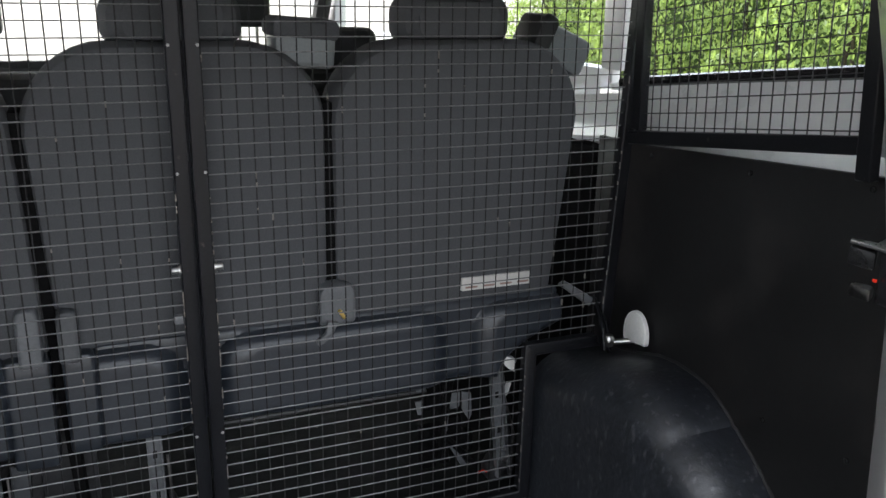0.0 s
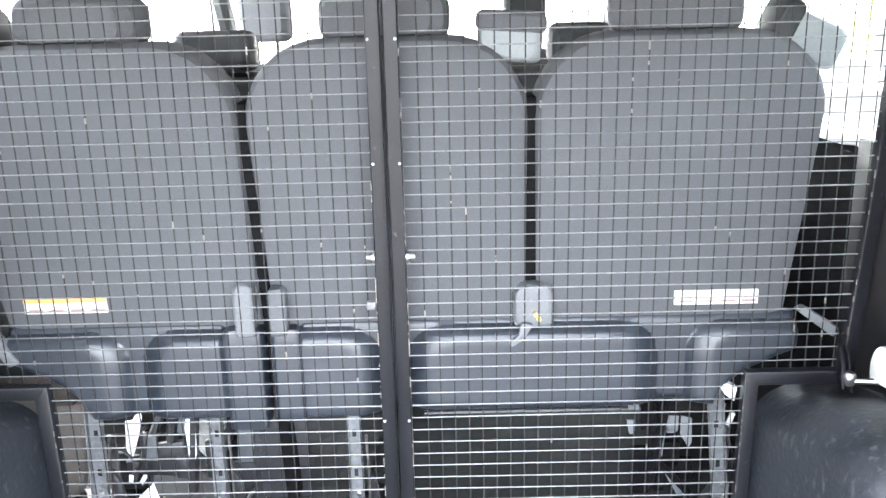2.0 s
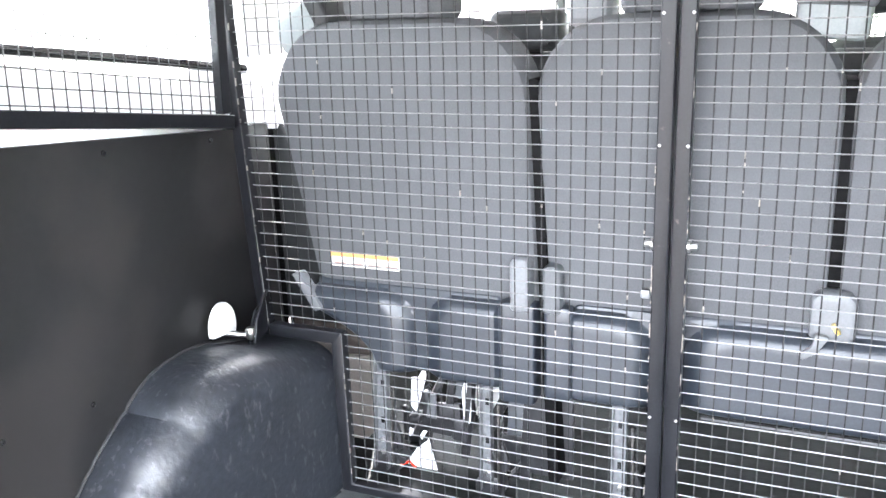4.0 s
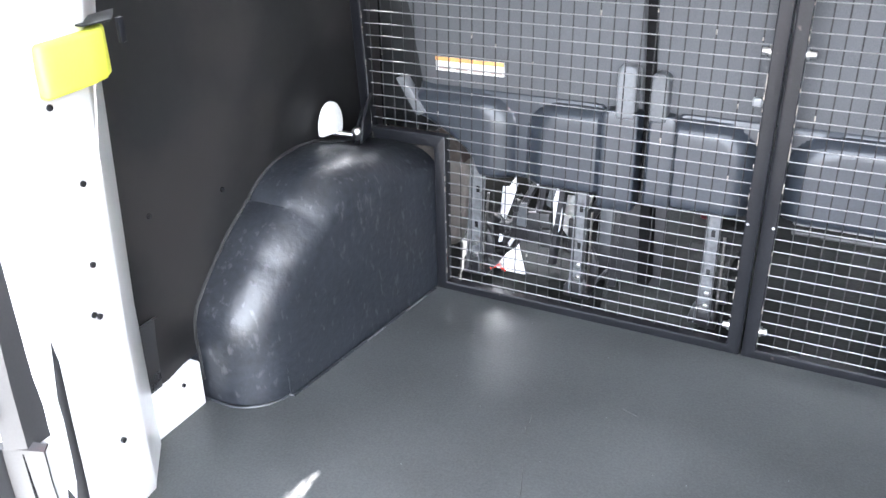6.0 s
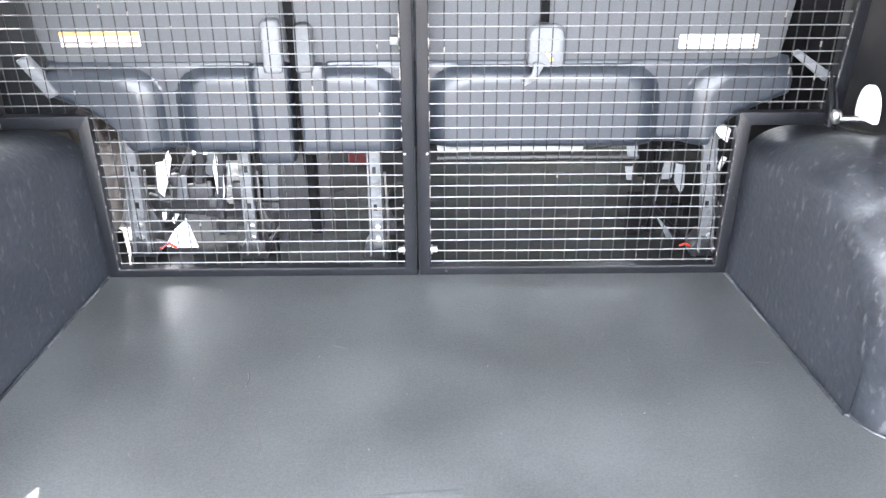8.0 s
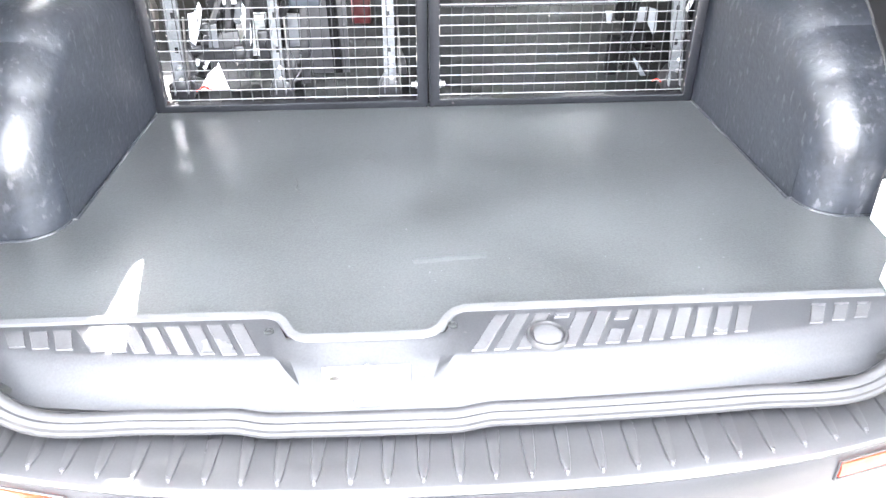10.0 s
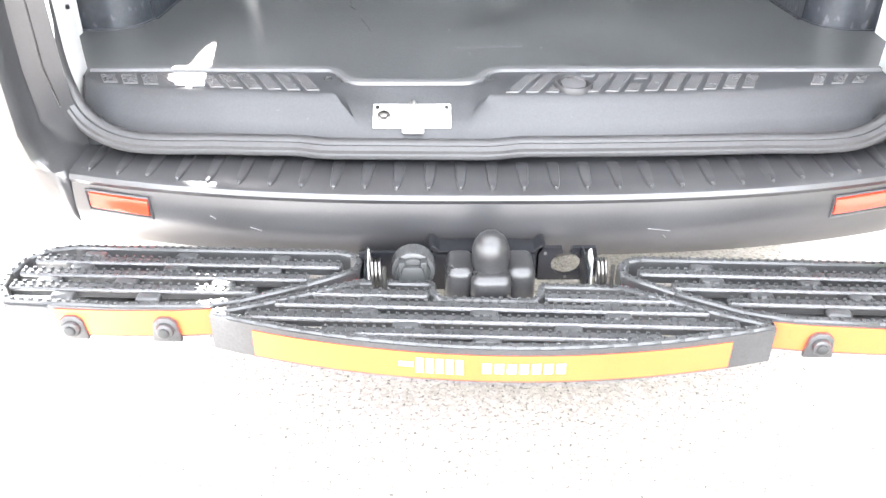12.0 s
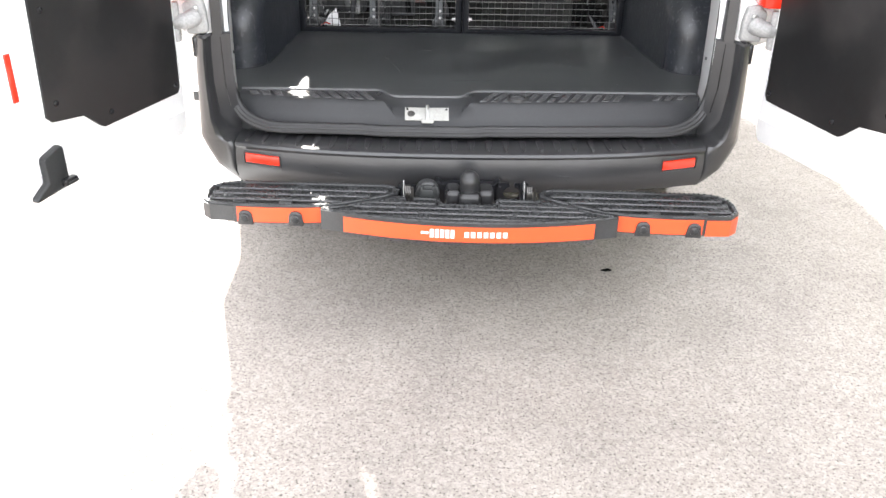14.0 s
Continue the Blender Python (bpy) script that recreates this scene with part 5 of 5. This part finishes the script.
for y, pts in ((1.3, ((-0.568, 0.762), (-0.549, 0.766), (-0.551, 0.702), (-0.577, 0.703))), (1.3, ((-0.49, 0.826), (-0.464, 0.825), (-0.475, 0.772), (-0.49, 0.764), (-0.502, 0.772))),
               (1.27, ((-0.36, 0.802), (-0.323, 0.801), (-0.331, 0.713), (-0.365, 0.711)))):
    part("underseat_piece", prism([(x + 0.52, z - 0.603) for x, z in pts], "y", y - 1.28, y - 1.272, 0.002), M_PALEGREY, link, "dull grey steel plate")
for y, pts in ((1.262, ((-0.32, 0.87), (-0.298, 0.87), (-0.31, 0.604), (-0.335, 0.604))), (1.315, ((-0.59, 0.73), (-0.497, 0.742), (-0.495, 0.70), (-0.52, 0.655), (-0.6, 0.66))),
               (1.37, ((-0.66, 0.86), (-0.4, 0.86), (-0.4, 0.79), (-0.43, 0.775), (-0.57, 0.775), (-0.585, 0.82), (-0.66, 0.82))),
               (1.345, ((-0.66, 0.7), (-0.635, 0.69), (-0.6, 0.69), (-0.585, 0.606), (-0.66, 0.606))), (1.29, ((-0.39, 0.7), (-0.335, 0.7), (-0.335, 0.606), (-0.37, 0.606)))):
    part("link_frame", prism([(x + 0.52, z - 0.603) for x, z in pts], "y", y - 1.28, y - 1.266, 0.003), M_GUARDWIRE, link, "black steel seat frame plate")
part("cross_tube", tube([(-0.09, 0.02, 0.247), (-0.03, 0.02, 0.247)], 0.005, 8), M_STEEL, link, "bright steel cross tube")
part("link_foot", prism([(-0.16, 0.0), (-0.09, 0.0), (-0.07, 0.03), (-0.12, 0.05), (-0.16, 0.03)], "y", -0.06, -0.02, 0.004), M_GUARDWIRE, link, "black steel seat foot")
rng_link = random.Random(11)
for k in range(9):
    x, z = rng_link.uniform(-0.64, -0.4), rng_link.uniform(0.62, 0.86)
    pts = [(x, 1.33, z), (x + rng_link.uniform(-0.02, 0.03), 1.335, z + 0.03), (x + rng_link.uniform(-0.01, 0.05), 1.34, z + rng_link.uniform(0.05, 0.09))]
    part("cable", tube(flow([(a + 0.52, b - 1.28, c - 0.603) for a, b, c in pts], 4), 0.0045, 6), M_GUARDWIRE, link, "black cable")
for x, z, w, h in ((-0.61, 0.69, 0.03, 0.02), (-0.58, 0.75, 0.018, 0.03), (-0.5, 0.68, 0.03, 0.05), (-0.43, 0.7, 0.03, 0.09), (-0.61, 0.85, 0.03, 0.03)):
    part("bracket", box(x - w / 2 + 0.52, x + w / 2 + 0.52, 0.024, 0.045, z - 0.603 - h / 2, z - 0.603 + h / 2, 0.004), M_GUARDWIRE, link, "black steel bracket")
part("link_stay", tube([(0.137, 0.02, 0.0), (0.204, 0.02, 0.1)], 0.003, 6), M_STEEL, link, "thin bright steel stay")
part("cable", tube([(-0.09, -0.06, 0.012), (-0.07, -0.05, 0.02), (-0.05, -0.06, 0.014)], 0.003, 6), M_RED, link, "red cable")
link2 = thing("seat_linkage", "dark steel folding linkage with cables under the bench", "seat mechanism", at=(0.58, 1.28, 0.603))
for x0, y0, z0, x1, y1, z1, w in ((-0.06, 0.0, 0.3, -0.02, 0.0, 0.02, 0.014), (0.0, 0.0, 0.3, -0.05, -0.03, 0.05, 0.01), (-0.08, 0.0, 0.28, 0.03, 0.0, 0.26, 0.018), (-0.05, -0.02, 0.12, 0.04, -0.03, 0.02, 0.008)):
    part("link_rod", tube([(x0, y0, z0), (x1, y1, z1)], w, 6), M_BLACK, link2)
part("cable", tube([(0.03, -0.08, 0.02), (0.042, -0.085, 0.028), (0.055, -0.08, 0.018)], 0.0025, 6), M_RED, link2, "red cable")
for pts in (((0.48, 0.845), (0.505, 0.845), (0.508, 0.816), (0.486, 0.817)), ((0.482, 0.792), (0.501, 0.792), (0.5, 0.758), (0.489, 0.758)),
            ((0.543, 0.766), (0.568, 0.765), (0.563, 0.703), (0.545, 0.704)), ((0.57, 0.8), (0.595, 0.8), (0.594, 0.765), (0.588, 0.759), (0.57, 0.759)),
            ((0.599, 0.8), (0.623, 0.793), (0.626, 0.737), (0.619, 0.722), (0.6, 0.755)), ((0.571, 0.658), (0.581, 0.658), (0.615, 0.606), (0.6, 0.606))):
    part("underseat_piece", prism([(x - 0.58, z - 0.603) for x, z in pts], "y", -0.005, 0.0, 0.001), M_GREYPL, link2, "grey steel plate")
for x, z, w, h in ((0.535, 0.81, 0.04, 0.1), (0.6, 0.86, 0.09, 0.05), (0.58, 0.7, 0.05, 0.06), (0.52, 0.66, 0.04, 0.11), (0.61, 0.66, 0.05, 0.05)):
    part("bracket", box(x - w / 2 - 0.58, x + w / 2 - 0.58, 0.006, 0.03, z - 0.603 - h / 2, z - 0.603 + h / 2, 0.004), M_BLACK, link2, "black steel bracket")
part("latch_hook", tube(flow([(0.082, -0.08, 0.262), (0.074, -0.08, 0.227), (0.092, -0.08, 0.213), (0.103, -0.08, 0.241)], 5), 0.006, 8), M_WHITEPL, link2, "pale latch hook")
beam = tagged(part("bench_beam", box(0.045, 0.385, 1.3, 1.33, 0.822, 0.848, 0.004), M_HINGE), "pale grey steel beam under the bench seats", "seat beam")
part("pull_rod", tube([(0.045, 1.295, 0.809), (0.525, 1.295, 0.809)], 0.006, 8), M_GUARDWIRE, beam, "black pull rod")
case = thing("tool_case", "small dark red case standing on the cab floor", "case", at=(-0.1825, 1.78, 0.603))
part("case_body", box(-0.03, 0.03, -0.03, 0.03, 0.0, 0.115, 0.008, 3), M_DARKRED, case)
part("case_lid", box(-0.031, 0.031, -0.031, 0.031, 0.117, 0.13, 0.006, 3), M_DARKRED, case)
part("case_handle", tube(flow([(-0.015, 0.0, 0.128), (-0.012, 0.0, 0.142), (0.012, 0.0, 0.142), (0.015, 0.0, 0.128)], 4), 0.003, 6), M_GUARDWIRE, case, "black handle")


def front_seat(x, w, y, top, heads, label):
    """A seat ahead of the bench; heads holds middle, half width, foot, top and material of each headrest."""
    t = thing("front_seat", label, "seat", "front seats", (x, y + 0.05, 0.603))
    off = Vector((x, y + 0.05, 0.603))
    def sp(nm, bm, material, lab="", parent=None):
        for v in bm.verts:
            v.co -= off
        return part(nm, bm, material, parent or t, lab)
    sp("backrest", cushion(rounded(x - w, x + w, 0.95, top, 0.03, 0.12, 7), y, 0.13, 0.04, 0.01), M_DARKPL)
    for mid, half, foot, high, material in heads:
        h = sp("headrest", cushion(rounded(mid - half, mid + half, foot, high, 0.025, 0.03, 6), y + 0.03, 0.09, 0.025, 0.004), material)
        for k in (-0.4, 0.4):
            sp("headrest_post", tube([(mid + k * half, y + 0.075, top - 0.03), (mid + k * half, y + 0.075, foot + 0.02)], 0.006, 8), M_STEEL, "", h)
    sp("cushion", cushion(rounded(x - w, x + w, 0.85, 1.02, 0.03, 0.03, 6), y + 0.1, 0.5, 0.04, 0.0), M_DARKPL)
    sp("seat_base", box(x - w * 0.8, x + w * 0.8, y + 0.15, y + 0.55, 0.603, 0.86, 0.02), M_DARKPL)


def folded_back(x, half, low):
    """A dark seat back standing on a bench cushion, with a low headrest."""
    off = Vector((x, 1.56, low))
    t = thing("folded_seat_back", "dark seat back with low headrest standing on the bench cushion", "seat back", "dark seat backs", tuple(off))
    parts = [("backrest", cushion(rounded(x - 0.2, x + 0.2, low, 1.528, 0.02, 0.04, 7), 1.52, 0.08, 0.025, 0.006), M_DARKPL),
             ("headrest", cushion(rounded(x - half, x + half, 1.53, 1.62, 0.02, 0.025, 6), 1.51, 0.08, 0.02, 0.004), M_DARKPL)]
    parts += [("headrest_post", tube([(x + k, 1.55, 1.49), (x + k, 1.55, 1.55)], 0.006, 8), M_STEEL) for k in (-0.04, 0.04)]
    for nm, bm, material in parts:
        for v in bm.verts:
            v.co -= off
        part(nm, bm, material, t)


front_seat(-0.395, 0.5, 2.2, 1.5, ((-0.43, 0.078, 1.565, 1.76, M_GREYPL),), "dark double front seat with a pale grey headrest")
front_seat(0.46, 0.28, 2.7, 1.5, ((0.395, 0.075, 1.57, 1.74, M_DARKPL),), "dark front seat facing the windscreen")
folded_back(-0.4, 0.088, 1.138)
folded_back(0.405, 0.07, 1.098)

# ---- tow bar ----
tow = thing("tow_bar", "black tow bar with capped ball and trailer socket under bumper", "tow bar", at=(-0.01, -0.15, 0.3))


def tp(name, bm, material, label="", parent=None):
    for v in bm.verts:
        v.co -= Vector((-0.01, -0.15, 0.3))
    return part(name, bm, material, parent or tow, label)


bx, by = -0.013, -0.176
cap_profile = [(0.001, 0.512), (0.009, 0.511), (0.018, 0.507), (0.025, 0.501), (0.030, 0.493), (0.033, 0.484), (0.034, 0.475), (0.034, 0.462), (0.0335, 0.452), (0.0345, 0.447), (0.0345, 0.441), (0.031, 0.438), (0.001, 0.437)]
tp("ball_cap", lathe([(r * 0.92, z) for r, z in cap_profile], bx, by, 32), M_CAP, "black rubber tow ball cap")
tp("neck", lathe([(0.024, 0.44), (0.026, 0.42), (0.03, 0.40)], bx, by), M_RUBBER)
mount = tp("mount_block", box(bx - 0.033, bx + 0.033, by - 0.05, by + 0.02, 0.345, 0.452, 0.014, 4), M_CAP, "glossy black ball mount")
for e in (-1, 1):
    tp("mount_cheek", box(*sorted((bx + e * 0.026, bx + e * 0.074)), by - 0.03, by + 0.045, 0.368, 0.456, 0.016, 4), M_CAP, "", mount)
plate_pts = [(-0.235, 0.385), (0.075, 0.385), (0.075, 0.44), (-0.235, 0.44)]
tp("cross_plate", prism(plate_pts, "y", -0.125, -0.117, 0.001), M_FRAME, "black steel cross plate")
ringp = []
for k in range(25):
    a = radians(75 - 330 * k / 24)
    cx, cz = math.cos(a), math.sin(a)
    q = max(abs(cx) / 0.052, abs(cz) / 0.033)
    ringp.append([(0.122 + 0.026 * cx, -0.125, 0.416 + 0.022 * cz), (0.122 + cx / q, -0.125, 0.416 + cz / q), (0.122 + cx / q, -0.117, 0.416 + cz / q), (0.122 + 0.026 * cx, -0.117, 0.416 + 0.022 * cz)])
holed = tp("socket_plate", loft(ringp, closed=True), M_FRAME, "black plate with round empty socket hole")
for x, z in ((0.085, 0.438), (0.155, 0.438), (0.122, 0.39)):
    tp("plate_hole", disc(x, -0.1265, z, 0.003, 0.002, "y", 10), M_PAD, "", holed)
tp("cross_beam", box(-0.24, 0.06, -0.11, -0.04, 0.35, 0.39, 0.006), M_FRAME)
tp("top_flange", prism([(-0.105, 0.436), (0.075, 0.436), (0.085, 0.452), (0.078, 0.454), (0.066, 0.443), (-0.096, 0.443), (-0.108, 0.454), (-0.115, 0.452)], "y", -0.125, -0.085, 0.001), M_FRAME)
sock = tp("trailer_socket", disc(-0.141, -0.182, 0.438, 0.037, 0.035, "y", 24, 0.006), M_STEP, "black plastic trailer socket")
tp("socket_lid", disc(-0.141, -0.19, 0.438, 0.03, 0.01, "y", 24, 0.003), M_DARKPL, "grey hinged socket lid", sock)
for k in (-0.018, 0.018):
    tp("lid_rib", box(-0.141 + k - 0.006, -0.141 + k + 0.006, -0.197, -0.176, 0.425, 0.466, 0.003), M_DARKPL, "", sock)
tp("lid_clip", prism([(-0.165, 0.43), (-0.117, 0.43), (-0.125, 0.458), (-0.157, 0.458)], "y", -0.2, -0.188, 0.003), M_DARKPL, "", sock)
for x in (-0.2, 0.168):
    hg = tp("hinge_lug", box(x - 0.022, x - 0.017, -0.19, -0.12, 0.39, 0.45, 0.003), M_FRAME)
    helix = [(x + 0.018 * (k / 30 - 0.5), -0.192 + 0.016 * math.cos(k * 0.63), 0.444 + 0.025 * math.sin(k * 0.63)) for k in range(31)]
    tp("spring", tube(helix, 0.003, 6), M_SPRING, "steel coil spring", hg)
    tp("pin", tube([(x + 0.014, -0.214, 0.472), (x + 0.015, -0.217, 0.39)], 0.0035, 8), M_SPRING, "steel pin", hg)
    tp("hinge_cheek", prism([(-0.2, 0.395), (-0.185, 0.468), (-0.165, 0.474), (-0.15, 0.46), (-0.145, 0.395)], "x", x - 0.0155, x - 0.0125, 0.001), M_HINGE, "grey zinc hinge cheek", hg)
tow_eye = thing("tow_eye", "black steel tow eye hanging under the bumper", "tow eye", at=(-0.49, 0.0, 0.36))
eye_pts = [(0.035 * math.cos(a), 0.0, -0.005 + 0.028 * math.sin(a)) for a in np.linspace(radians(170), radians(370), 14)]
part("eye", tube([tuple(map(float, p)) for p in eye_pts], 0.007, 8), M_RUBBER, tow_eye)

# ---- tow step ----
step_root = thing("tow_step", "black folding tow step with orange reflective front band", "tow step", at=(-0.012, -0.15, 0.38))
step_root.rotation_euler = (0, 0, radians(-2.6))


def stp(name, bm, material, parent=None, label=""):
    for v in bm.verts:
        v.co -= Vector((0, -0.15, 0.38))
    return part(name, bm, material, parent or step_root, label)


def tread_bar(x0, x1, y, parent, w=0.017, z=0.432):
    """A grip bar with rows of teeth punched up along both edges."""
    bm = box(x0, x1, y - w / 2, y + w / 2, z - 0.022, z - 0.003, 0.002, 1)
    n = max(1, int((x1 - x0) / 0.0145))
    for k in range(n):
        x = x0 + (k + 0.5) * (x1 - x0) / n
        for q in (-1, 1):
            box(x - 0.0026, x + 0.0026, y + q * (w / 2 - 0.003) - 0.0018, y + q * (w / 2 - 0.003) + 0.0018, z - 0.004, z + 0.001, 0, bm=bm)
    tread = stp("tread_bar", bm, M_STEP, parent)
    stp("flange", tube([(x0 + 0.004, y - w / 2 - 0.001, z - 0.005), (x1 - 0.004, y - w / 2 - 0.001, z - 0.005)], 0.0036, 8), M_FLANGE, tread, "smooth rolled slot edge")
    return tread


def rim_chain(pts, r, parent, name="rim", teeth=True):
    bm = bmesh.new()
    for (ax, ay), (bx_, by_) in zip(pts, pts[1:]):
        d = Vector((bx_ - ax, by_ - ay))
        ln = d.length
        ang = math.atan2(d.y, d.x)
        own = box(-0.003, ln + 0.003, -r, r, 0.396, 0.431, 0.003, 1)
        n = int(ln / 0.0145)
        if teeth:
            for k in range(n):
                x = (k + 0.5) * ln / max(n, 1)
                box(x - 0.0027, x + 0.0027, -0.0024, 0.0024, 0.429, 0.434, 0, bm=own)
        own.transform(Matrix.Translation((ax, ay, 0)) @ Matrix.Rotation(ang, 4, "Z"))
        join(bm, own)
    return stp(name, bm, M_STEP, parent)


def band(pts, z0, z1, off, th, material, parent, name, label=""):
    """An upright strip along a chain of points, set off to the rear."""
    lines = []
    n = len(pts)
    for i, (x, y) in enumerate(pts):
        a, b = Vector(pts[max(i - 1, 0)]), Vector(pts[min(i + 1, n - 1)])
        d = (b - a).normalized()
        nn = Vector((d.y, -d.x))
        p, q = Vector((x, y)) + nn * off, Vector((x, y)) + nn * (off + th)
        lines.append([(p.x, p.y, z0), (q.x, q.y, z0), (q.x, q.y, z1), (p.x, p.y, z1)])
    return stp(name, loft(lines, closed=True), material, parent, label)


def arc(x0, x1, n=25):
    return [(x0 + (x1 - x0) * k / (n - 1), -0.363 + 0.068 * ((x0 + (x1 - x0) * k / (n - 1)) / 0.44) ** 2) for k in range(n)]


centre = stp("centre_tread", box(-0.2, 0.2, -0.31, -0.252, 0.385, 0.4, 0.004), M_STEP, None, "black serrated centre tread")
front = arc(-0.435, 0.435)
rim_chain(front, 0.007, centre)
rim_chain([(-0.435, -0.296), (-0.36, -0.268), (-0.215, -0.205), (-0.095, -0.205)], 0.007, centre)
rim_chain([(0.085, -0.205), (0.215, -0.205), (0.36, -0.268), (0.435, -0.296)], 0.007, centre)
rim_chain([(-0.095, -0.205), (-0.092, -0.23), (-0.078, -0.247), (0.068, -0.247), (0.082, -0.23), (0.085, -0.205)], 0.006, centre, "notch_rim", True)
tread_bar(-0.29, -0.098, -0.232, centre)
tread_bar(0.088, 0.29, -0.232, centre)
for y, w in ((-0.262, 0.345), (-0.297, 0.385), (-0.332, 0.26)):
    tread_bar(-w, w, y, centre)
for x, y in ((-0.19, -0.247), (-0.01, -0.28), (0.19, -0.247), (-0.2, -0.28), (0.2, -0.28), (-0.13, -0.315), (0.12, -0.315), (-0.3, -0.29), (0.3, -0.29), (-0.005, -0.346)):
    stp("cross_web", box(x - 0.022, x + 0.022, y - 0.012, y + 0.012, 0.405, 0.4285, 0.006, 3), M_STEP, centre)
apron = band(front, 0.366, 0.428, 0.004, 0.006, M_STEP, centre, "apron")
band(arc(-0.365, 0.365), 0.370, 0.418, 0.0105, 0.0012, M_ORANGE, centre, "orange_band", "orange reflective band")


def mark(x0, x1, z0, z1, shear=0.0):
    """A plain white mark on the band."""
    own = []
    for x, z in ((x0, z0), (x1, z0), (x1 + shear, z1), (x0 + shear, z1)):
        own.append((x, -0.363 + 0.068 * (x / 0.44) ** 2 - 0.0125, z))
    bm = bmesh.new()
    a = [bm.verts.new(p) for p in own]
    b = [bm.verts.new((p[0], p[1] - 0.0008, p[2])) for p in own]
    bm.faces.new(a)
    bm.faces.new(b[::-1])
    for i in range(4):
        bm.faces.new((a[i], b[i], b[(i + 1) % 4], a[(i + 1) % 4]))
    stp("white_mark", bm, M_WHITEPL, centre, "plain white printed mark")


for k in range(5):
    mark(-0.112 + k * 0.015, -0.101 + k * 0.015, 0.382, 0.409)
mark(-0.138, -0.116, 0.392, 0.400)
for k in range(7):
    mark(-0.012 + k * 0.0185, 0.001 + k * 0.0185, 0.386, 0.404)


def side_tread(s):
    inner = stp("side_tread", box(*sorted((s * 0.25, s * 0.74)), -0.24, -0.14, 0.378, 0.39, 0.004), M_STEP, None, "black serrated folding side tread")
    back = [(s * x, y) for x, y in ((0.225, -0.17), (0.222, -0.145), (0.235, -0.125), (0.26, -0.118), (0.72, -0.118), (0.76, -0.128), (0.79, -0.155), (0.80, -0.2), (0.795, -0.245), (0.77, -0.275))]
    fr = [(s * x, y) for x, y in ((0.225, -0.17), (0.30, -0.215), (0.40, -0.262), (0.47, -0.278), (0.6, -0.283), (0.77, -0.275))]
    rim_chain(back, 0.007, inner)
    rim_chain(fr, 0.007, inner)
    for y, a, b in ((-0.155, 0.25, 0.775), (-0.194, 0.30, 0.785), (-0.233, 0.38, 0.785)):
        tread_bar(*sorted((s * a, s * b)), y, inner)
    for x, y in ((0.36, -0.137), (0.52, -0.137), (0.68, -0.137), (0.37, -0.176), (0.53, -0.176), (0.69, -0.176), (0.44, -0.215), (0.6, -0.215), (0.73, -0.215), (0.55, -0.256), (0.69, -0.256)):
        stp("cross_web", box(s * x - 0.02, s * x + 0.02, y - 0.011, y + 0.011, 0.405, 0.4285, 0.006, 3), M_STEP, inner)
    edge = [(s * x, y) for x, y in ((0.44, -0.272), (0.5, -0.279), (0.6, -0.283), (0.7, -0.28))]
    end = [(s * x, y) for x, y in ((0.7, -0.28), (0.77, -0.275), (0.79, -0.255), (0.8, -0.22))]
    o = 0.004 if s > 0 else -0.010
    band(edge, 0.372, 0.428, o, 0.006, M_STEP, inner, "apron")
    band([edge[0], edge[1], edge[2], (s * 0.69, -0.281)], 0.376, 0.424, 0.0102 if s > 0 else -0.0118, 0.0014, M_ORANGE, inner, "orange_band", "orange reflective band")
    if s > 0:
        band(end, 0.370, 0.42, o, 0.006, M_ORANGE, inner, "orange_end", "bent orange reflective end strip")
    else:
        band(end, 0.375, 0.425, o, 0.006, M_STEP, inner, "apron")
    for x in (0.515, 0.665):
        yb = -0.283 - 0.004
        foot = stp("buffer", prism([(s * x - 0.024, 0.368), (s * x + 0.024, 0.368), (s * x + 0.019, 0.405), (s * x + 0.009, 0.414), (s * x - 0.009, 0.414), (s * x - 0.019, 0.405)], "y", yb - 0.012, yb - 0.002, 0.003), M_STEP, inner, "dark grey rubber buffer")
        stp("buffer_knob", disc(s * x, yb - 0.02, 0.392, 0.0145, 0.012, "y", 20, 0.004), M_STEP, foot)
        stp("knob_centre", disc(s * x, yb - 0.024, 0.392, 0.009, 0.007, "y", 16, 0.002), M_DARKPL, foot)
    band(fr[:4], 0.398, 0.414, 0.0072 if s > 0 else -0.0092, 0.002, M_RED, inner, "red_strip", "red strip under the rim")
    stp("red_edge", box(*sorted((s * 0.222, s * 0.25)), -0.19, -0.176, 0.395, 0.41, 0.002), M_RED, inner, "red edge strip")
    stp("arm", box(*sorted((s * 0.19, s * 0.36)), -0.185, -0.155, 0.36, 0.378, 0.004), M_STEP, inner)


side_tread(-1)
side_tread(1)
stp("support_arm", box(-0.05, 0.05, -0.27, -0.12, 0.34, 0.362, 0.004), M_STEP)
